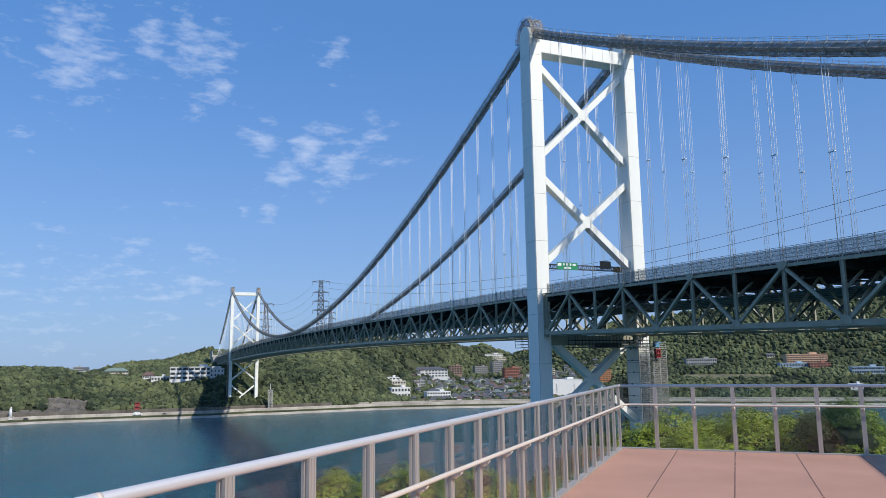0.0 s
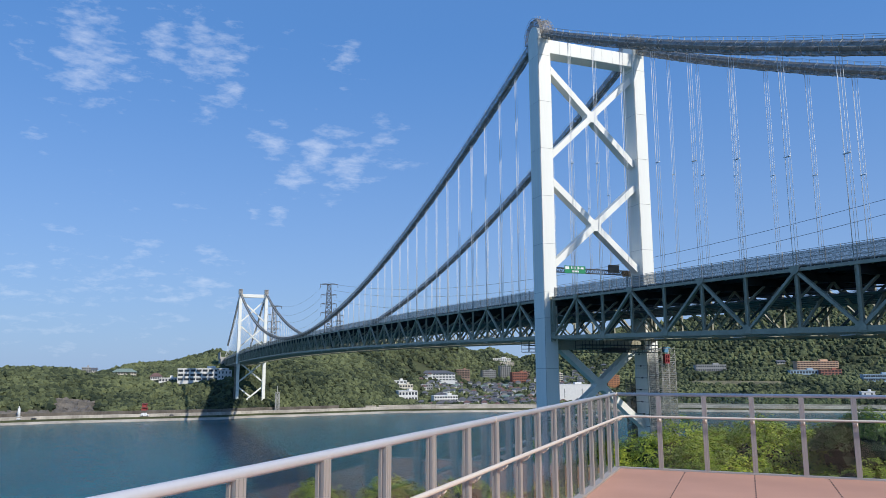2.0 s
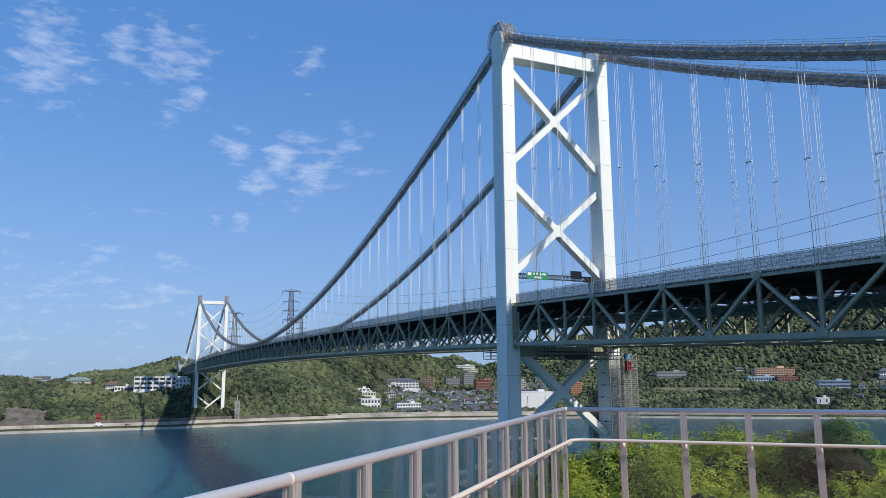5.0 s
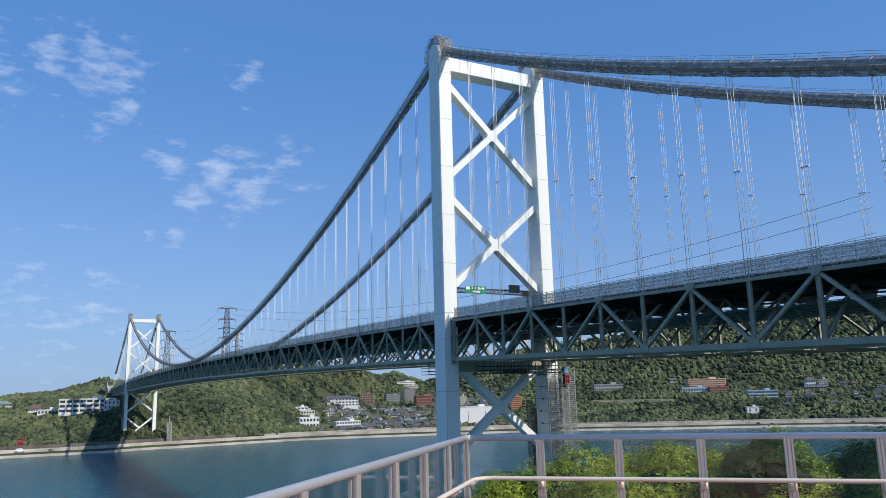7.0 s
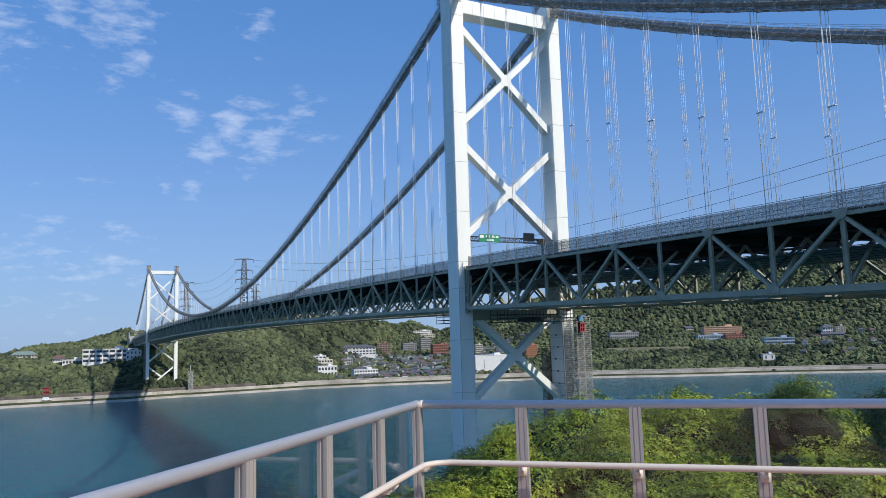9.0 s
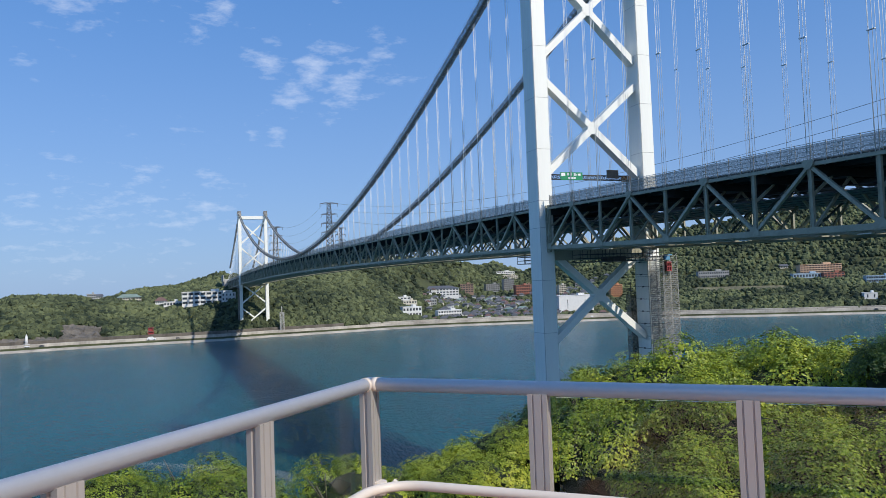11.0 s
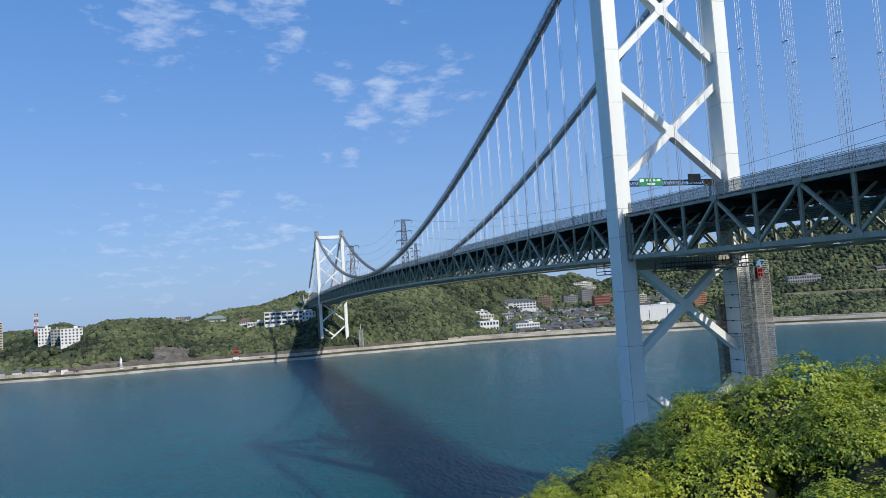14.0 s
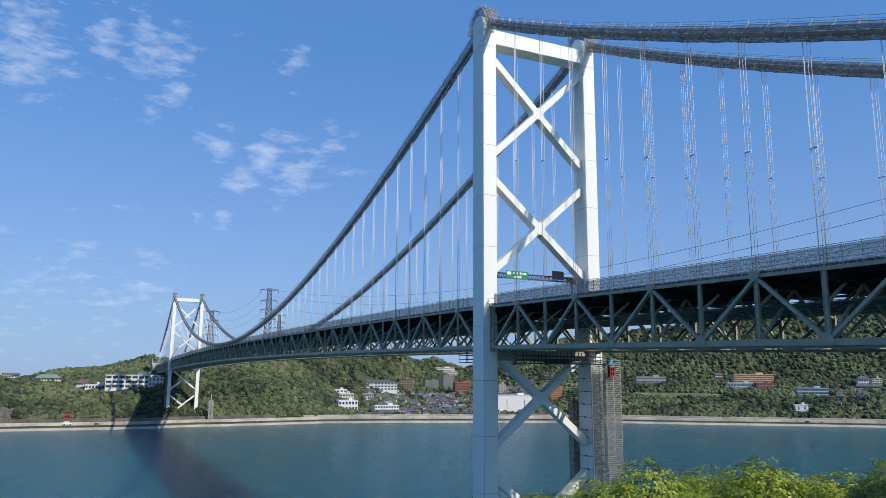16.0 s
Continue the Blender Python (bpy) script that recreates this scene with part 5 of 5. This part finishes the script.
by_slope(7.0, 7.9, 852, -0.0535, -0.0578, 10, 1, "grey", "low grey shed between the far bridge piers", bays=6, slabs=False)

# parked cars along the coast road
CAR = [material("white_car", (0.8, 0.8, 0.8), 0.3), material("dark_car", (0.06, 0.06, 0.07), 0.3), material("silver_car", (0.5, 0.5, 0.52), 0.3, 0.5)]


def parked_car(az, back, paint, s=1.0, van=False):
    c = thing("parked_car", bearing(az, float(np.interp(az, AZ, D0)) + back, 4.42), "small parked car beside the coast road", "car", "parked cars", turn=-az + 2)
    bm = bmesh.new()
    hood = 1.9 if van else 0.95
    prof = [(-2.2, 0.35), (2.2, 0.35), (2.2, 0.9), (1.3, 1.0), (0.8, hood if van else 1.5), (-1.6, hood if van else 1.5), (-2.2, 1.0)]
    a = [bm.verts.new((x * s, -0.85 * s, z * s)) for x, z in prof]
    b = [bm.verts.new((x * s, 0.85 * s, z * s)) for x, z in prof]
    bm.faces.new(a)
    bm.faces.new(b[::-1])
    for k in range(len(prof)):
        bm.faces.new((a[k], b[k], b[(k + 1) % len(prof)], a[(k + 1) % len(prof)]))
    bmesh.ops.recalc_face_normals(bm, faces=bm.faces)
    part("body", bm, c, mat=paint)
    for x in (-1.35, 1.35):
        for y in (-0.86, 0.86):
            bm = bmesh.new()
            rod(bm, (x * s, (y - 0.1) * s, 0.34 * s), (x * s, (y + 0.1) * s, 0.34 * s), 0.34 * s, 10)
            part("wheel", bm, c, mat=CAR[1])


random.seed(9)
for k in range(26):
    az = random.choice((random.uniform(-14, 6), random.uniform(15, 33), random.uniform(50, 58)))
    parked_car(az, random.uniform(4, 12), random.choice((CAR[0], CAR[0], CAR[2], CAR[1])))
parked_car(-0.9, 5, CAR[0], 1.9, True)

# ---- trees below the terrace ----
BARK = material("tree_bark", (0.15, 0.12, 0.09), 0.9, 0, 0.35, 3, 30, 0.4, stretch=(1, 1, 0.2))


def leaf_material(name, dark, light, young):
    m = bpy.data.materials.new(name)
    m.use_nodes = True
    n, l = m.node_tree.nodes, m.node_tree.links
    p = n["Principled BSDF"]
    p.inputs["Roughness"].default_value, p.inputs["Specular IOR Level"].default_value = 0.42, 0.45
    geo, co, nz = n.new("ShaderNodeNewGeometry"), n.new("ShaderNodeTexCoord"), n.new("ShaderNodeTexNoise")
    nz.inputs["Scale"].default_value, nz.inputs["Detail"].default_value = 0.75, 3.0
    l.new(co.outputs["Object"], nz.inputs["Vector"])
    mix = n.new("ShaderNodeMath")
    mix.operation = "MULTIPLY_ADD"
    l.new(geo.outputs["Random Per Island"], mix.inputs[0])
    mix.inputs[1].default_value = 0.5
    sh = n.new("ShaderNodeMapRange")
    sh.inputs["From Min"].default_value, sh.inputs["From Max"].default_value = 0.33, 0.68
    sh.inputs["To Min"].default_value, sh.inputs["To Max"].default_value = -0.08, 0.66
    l.new(nz.outputs["Fac"], sh.inputs["Value"])
    l.new(sh.outputs[0], mix.inputs[2])
    ramp = n.new("ShaderNodeValToRGB")
    e = ramp.color_ramp.elements
    e[0].position, e[1].position = 0.05, 0.95
    e[0].color, e[1].color = (*dark, 1), (*young, 1)
    mid = e.new(0.5)
    mid.color = (*light, 1)
    l.new(mix.outputs[0], ramp.inputs["Fac"])
    l.new(ramp.outputs[0], p.inputs["Base Color"])
    tl, mx = n.new("ShaderNodeBsdfTranslucent"), n.new("ShaderNodeMixShader")
    l.new(ramp.outputs[0], tl.inputs["Color"])
    mx.inputs["Fac"].default_value = 0.25
    l.new(p.outputs[0], mx.inputs[1])
    l.new(tl.outputs[0], mx.inputs[2])
    l.new(mx.outputs[0], n["Material Output"].inputs["Surface"])
    return m


LEAF = leaf_material("broad_leaf", (0.085, 0.135, 0.018), (0.30, 0.375, 0.034), (0.64, 0.62, 0.065))
LEAF_DARK = leaf_material("dark_leaf", (0.026, 0.055, 0.014), (0.07, 0.125, 0.02), (0.17, 0.23, 0.03))


def crown_mesh(seed, clusters, leaf, mat):
    """A crown of unit radius: rosettes of bent leaves over a lumpy dome, with gaps."""
    r = np.random.RandomState(seed)
    lumps = r.normal(size=(9, 3))
    lumps /= np.linalg.norm(lumps, axis=1)[:, None]
    lumps[:, 2] = np.abs(lumps[:, 2]) * 0.8
    lumps = lumps * r.uniform(0.45, 0.72, (9, 1))
    sizes = r.uniform(0.30, 0.46, 9)
    verts, faces = [], []
    for c in range(clusters):
        k = r.randint(9)
        d = r.normal(size=3)
        d[2] = abs(d[2]) * 0.9 - 0.25
        d /= np.linalg.norm(d)
        depth = 1 - 0.45 * r.rand() ** 1.6
        tip = lumps[k] + d * sizes[k] * depth
        out = d + np.array([0, 0, 0.55])
        out /= np.linalg.norm(out)
        side = np.cross(out, [0.3, 0.8, 0.2])
        side /= np.linalg.norm(side)
        third = np.cross(out, side)
        n = r.randint(5, 9)
        for j in range(n):
            a = 2 * math.pi * (j + r.rand() * 0.7) / n
            q = math.cos(a) * side + math.sin(a) * third
            lift = r.uniform(-0.15, 0.55)
            ax = q * math.cos(lift) + out * math.sin(lift)
            w = np.cross(ax, out)
            w /= np.linalg.norm(w) + 1e-6
            s = leaf * r.uniform(0.65, 1.25)
            stem = tip + ax * s * 0.25 + r.normal(size=3) * leaf * 0.35
            droop = -np.array([0, 0, 1]) * s * 0.28
            b = len(verts)
            verts += [stem, stem + ax * s * 0.5 + w * s * 0.36, stem + ax * s + droop, stem + ax * s * 0.5 - w * s * 0.36]
            faces += [(b, b + 1, b + 2), (b, b + 2, b + 3)]
    me = bpy.data.meshes.new("crown")
    me.from_pydata([tuple(v) for v in verts], [], faces)
    me.materials.append(mat)
    return me


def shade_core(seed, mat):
    """Lumpy ball that closes the crown from inside; its near-black colour paints the shade."""
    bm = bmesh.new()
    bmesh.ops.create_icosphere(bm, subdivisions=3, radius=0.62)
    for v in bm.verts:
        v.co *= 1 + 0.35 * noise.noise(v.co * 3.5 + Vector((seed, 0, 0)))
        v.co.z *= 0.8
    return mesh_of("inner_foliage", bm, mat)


# near-black: the shade deep between the leaves, painted as a colour
CROWN_SHADE = material("inner_foliage", (0.018, 0.026, 0.008), 0.95, 0, 0.5, 2, 14, 0.6)
CROWNS = [crown_mesh(3, 3100, 0.031, LEAF), crown_mesh(8, 3100, 0.031, LEAF), crown_mesh(15, 3100, 0.033, LEAF), crown_mesh(21, 3100, 0.031, LEAF_DARK)]
CORES = [shade_core(s, CROWN_SHADE) for s in (1, 5, 9)]


def tree(x, y, top, radius, seed, dark=False):
    rr = random.Random(seed)
    g = near_ground(x, y) - 0.3
    t = thing("broadleaf_tree", (x, y, g), "dark green broadleaf tree below the terrace" if dark else "yellow green broadleaf tree on the slope below the terrace", "tree", "trees below the terrace")
    zc = top - 0.2 - g - radius * 0.92
    bm = bmesh.new()
    fork = max(0.6, zc - radius * 0.7)
    rod(bm, (0, 0, 0), (0.1, 0.05, fork), 0.16, 8, r2=0.11)
    part("trunk", bm, t, mat=BARK)
    for k in range(6):
        a = 2 * math.pi * (k + rr.random() * 0.6) / 6
        end = (math.cos(a) * radius * 0.6, math.sin(a) * radius * 0.6, zc + radius * rr.uniform(0.0, 0.45))
        mid = (math.cos(a) * radius * 0.22, math.sin(a) * radius * 0.22, fork + (zc - fork) * 0.7)
        bm = bmesh.new()
        rod(bm, (0.1, 0.05, fork - 0.1), mid, 0.075, 6, r2=0.05)
        rod(bm, mid, end, 0.05, 6, r2=0.018)
        for q in range(3):
            e2 = (end[0] * rr.uniform(0.7, 1.35), end[1] * rr.uniform(0.7, 1.35), end[2] + rr.uniform(-0.5, 0.5))
            rod(bm, Vector(mid).lerp(Vector(end), rr.uniform(0.3, 0.8)), e2, 0.022, 5, r2=0.008)
        part("limb", bm, t, mat=BARK)
    m = pose(0, 0, zc, 0, 0, rr.uniform(0, 360)) @ Matrix.Diagonal((radius, radius, radius * rr.uniform(0.85, 1.0), 1))
    crown = part("crown", CROWNS[3] if dark else CROWNS[rr.randrange(3)], t, m=m)
    part("inner_foliage", CORES[rr.randrange(3)], t, m=m, label="dark crown core, inner shade put into its colour")
    return t


TREES_FAR = [(-78.1, -120.3, 51.8, 3.8), (-80.6, -117.8, 51.4, 3.2), (-82.3, -115.9, 50.3, 2.6), (-76.5, -122.5, 51.5, 3.2), (-73.5, -122.0, 51.9, 3.6),
             (-70.0, -125.0, 51.9, 4.0), (-84.2, -114.8, 48.4, 2.4), (-86.3, -113.8, 47.4, 2.4), (-88.3, -113.3, 46.4, 2.4), (-90.0, -114.5, 45.6, 2.0)]
TREES_NEAR = [(-85.2, -124.6, 50.4, 2.6), (-83.3, -127.0, 50.9, 3.0), (-87.6, -119.6, 46.9, 2.6), (-81.5, -122.6, 50.7, 2.8), (-90.3, -117.3, 45.6, 2.4), (-88.6, -127.3, 49.6, 2.4),
              (-86.5, -130.5, 50.0, 2.4), (-91.0, -122.3, 46.7, 2.0), (-80.0, -130.5, 50.8, 3.0), (-83.0, -134.0, 50.2, 2.6), (-76.0, -127.5, 51.3, 3.2), (-83.9, -118.6, 50.2, 2.9), (-79.0, -125.2, 51.2, 3.0), (-81.2, -120.2, 51.3, 2.8), (-78.6, -116.9, 51.0, 3.2), (-75.2, -119.4, 51.5, 3.3), (-85.4, -117.0, 47.9, 2.4), (-75.5, -133.5, 51.5, 3.2)]
TREES_LEFT = [(-95.8, -124.0, 50.0, 1.6), (-97.8, -122.0, 49.7, 1.6), (-93.4, -124.6, 49.8, 1.5), (-100.4, -125.5, 49.2, 1.6)]
# the slope's seaward fringe and the shoulder of the wood
FRINGE = [(-86.8, -125.0, 47.0, 2.3), (-84.0, -124.05, 47.7, 2.6), (-87.1, -128.1, 47.4, 2.3), (-81.7, -123.0, 48.2, 2.8), (-88.5, -126.5, 46.9, 2.0),
          (-74.1, -124.6, 50.3, 3.4), (-71.0, -126.3, 50.6, 3.4), (-70.4, -128.6, 50.4, 3.2), (-76.5, -122.7, 49.9, 3.0), (-70.5, -123.9, 50.5, 3.6), (-78.8, -122.4, 49.0, 2.8)]
SET_BACK = 1.28     # the slope's trees stand this much further from the terrace corner than first laid out
for k, (x, y, top, radius) in enumerate(TREES_FAR + TREES_NEAR + TREES_LEFT):
    if k < len(TREES_FAR + TREES_NEAR):
        reach = math.hypot(x + 95.5, y + 136.5)
        x, y = -95.5 + (x + 95.5) * SET_BACK, -136.5 + (y + 136.5) * SET_BACK
        top, radius = 53.0 - (53.0 - top) * SET_BACK - 0.013 * reach * SET_BACK, radius * (1.42 if k < len(TREES_FAR) else 1.25)
        top -= 0.0 if k < len(TREES_FAR) else 0.75
        x += 0.9
    # turned and shifted with the terrace
    a, b = (x + 96.5) * 1.05, (y + 136.21) * 1.05
    x, y = CORNER.x + a * 0.9993 - b * 0.0384, CORNER.y + a * 0.0384 + b * 0.9993
    tree(x, y, top, radius, 40 + k, dark=k in (2, 5, 6, 20))
for k, (x, y, top, radius) in enumerate(FRINGE):
    tree(x, y, top, radius, 140 + k, dark=k == 3)
tree(-71.0, -133.0, 51.0, 2.5, 160, dark=True)


# ---- bare shrubs among the trees ----
TWIG = material("bare_twigs", (0.36, 0.31, 0.25), 0.85, 0, 0.25, 4, 30, 0.2)


def bare_shrub(x, y, height, seed):
    rr = random.Random(seed)
    g = near_ground(x, y) - 0.1
    s = thing("bare_shrub", (x, y, g), "leafless shrub of thin pale grey branches", "shrub", "bare shrubs")
    for k in range(11):
        bm = bmesh.new()
        a = rr.uniform(0, 2 * math.pi)
        p = Vector((0.25 * math.cos(a), 0.25 * math.sin(a), 0))
        d = Vector((0.42 * math.cos(a) * rr.random(), 0.42 * math.sin(a) * rr.random(), 1)).normalized()
        r, n = 0.022, 6
        for i in range(n):
            q = p + d * height / n * rr.uniform(0.8, 1.15)
            rod(bm, p, q, r, 5, r2=r * 0.8)
            for b in range(2 if i > 1 else 0):
                e = q + Vector((rr.uniform(-0.5, 0.5), rr.uniform(-0.5, 0.5), rr.uniform(0.25, 0.7)))
                rod(bm, q, e, r * 0.5, 4, r2=r * 0.2)
                rod(bm, q.lerp(e, 0.5), q.lerp(e, 0.5) + Vector((rr.uniform(-0.3, 0.3), rr.uniform(-0.3, 0.3), rr.uniform(0.1, 0.4))), r * 0.3, 4, r2=r * 0.12)
            p, d, r = q, (d + Vector((rr.uniform(-0.22, 0.22), rr.uniform(-0.22, 0.22), 0.1))).normalized(), r * 0.82
        part("branch", bm, s, mat=TWIG)


for k, (x, y, h) in enumerate(((-90.9, -134.2, 3.2), (-89.6, -135.2, 3.4), (-91.9, -132.6, 2.9), (-88.4, -136.6, 3.6))):
    bare_shrub(x - 0.4, y - 14.1, h, 70 + k)
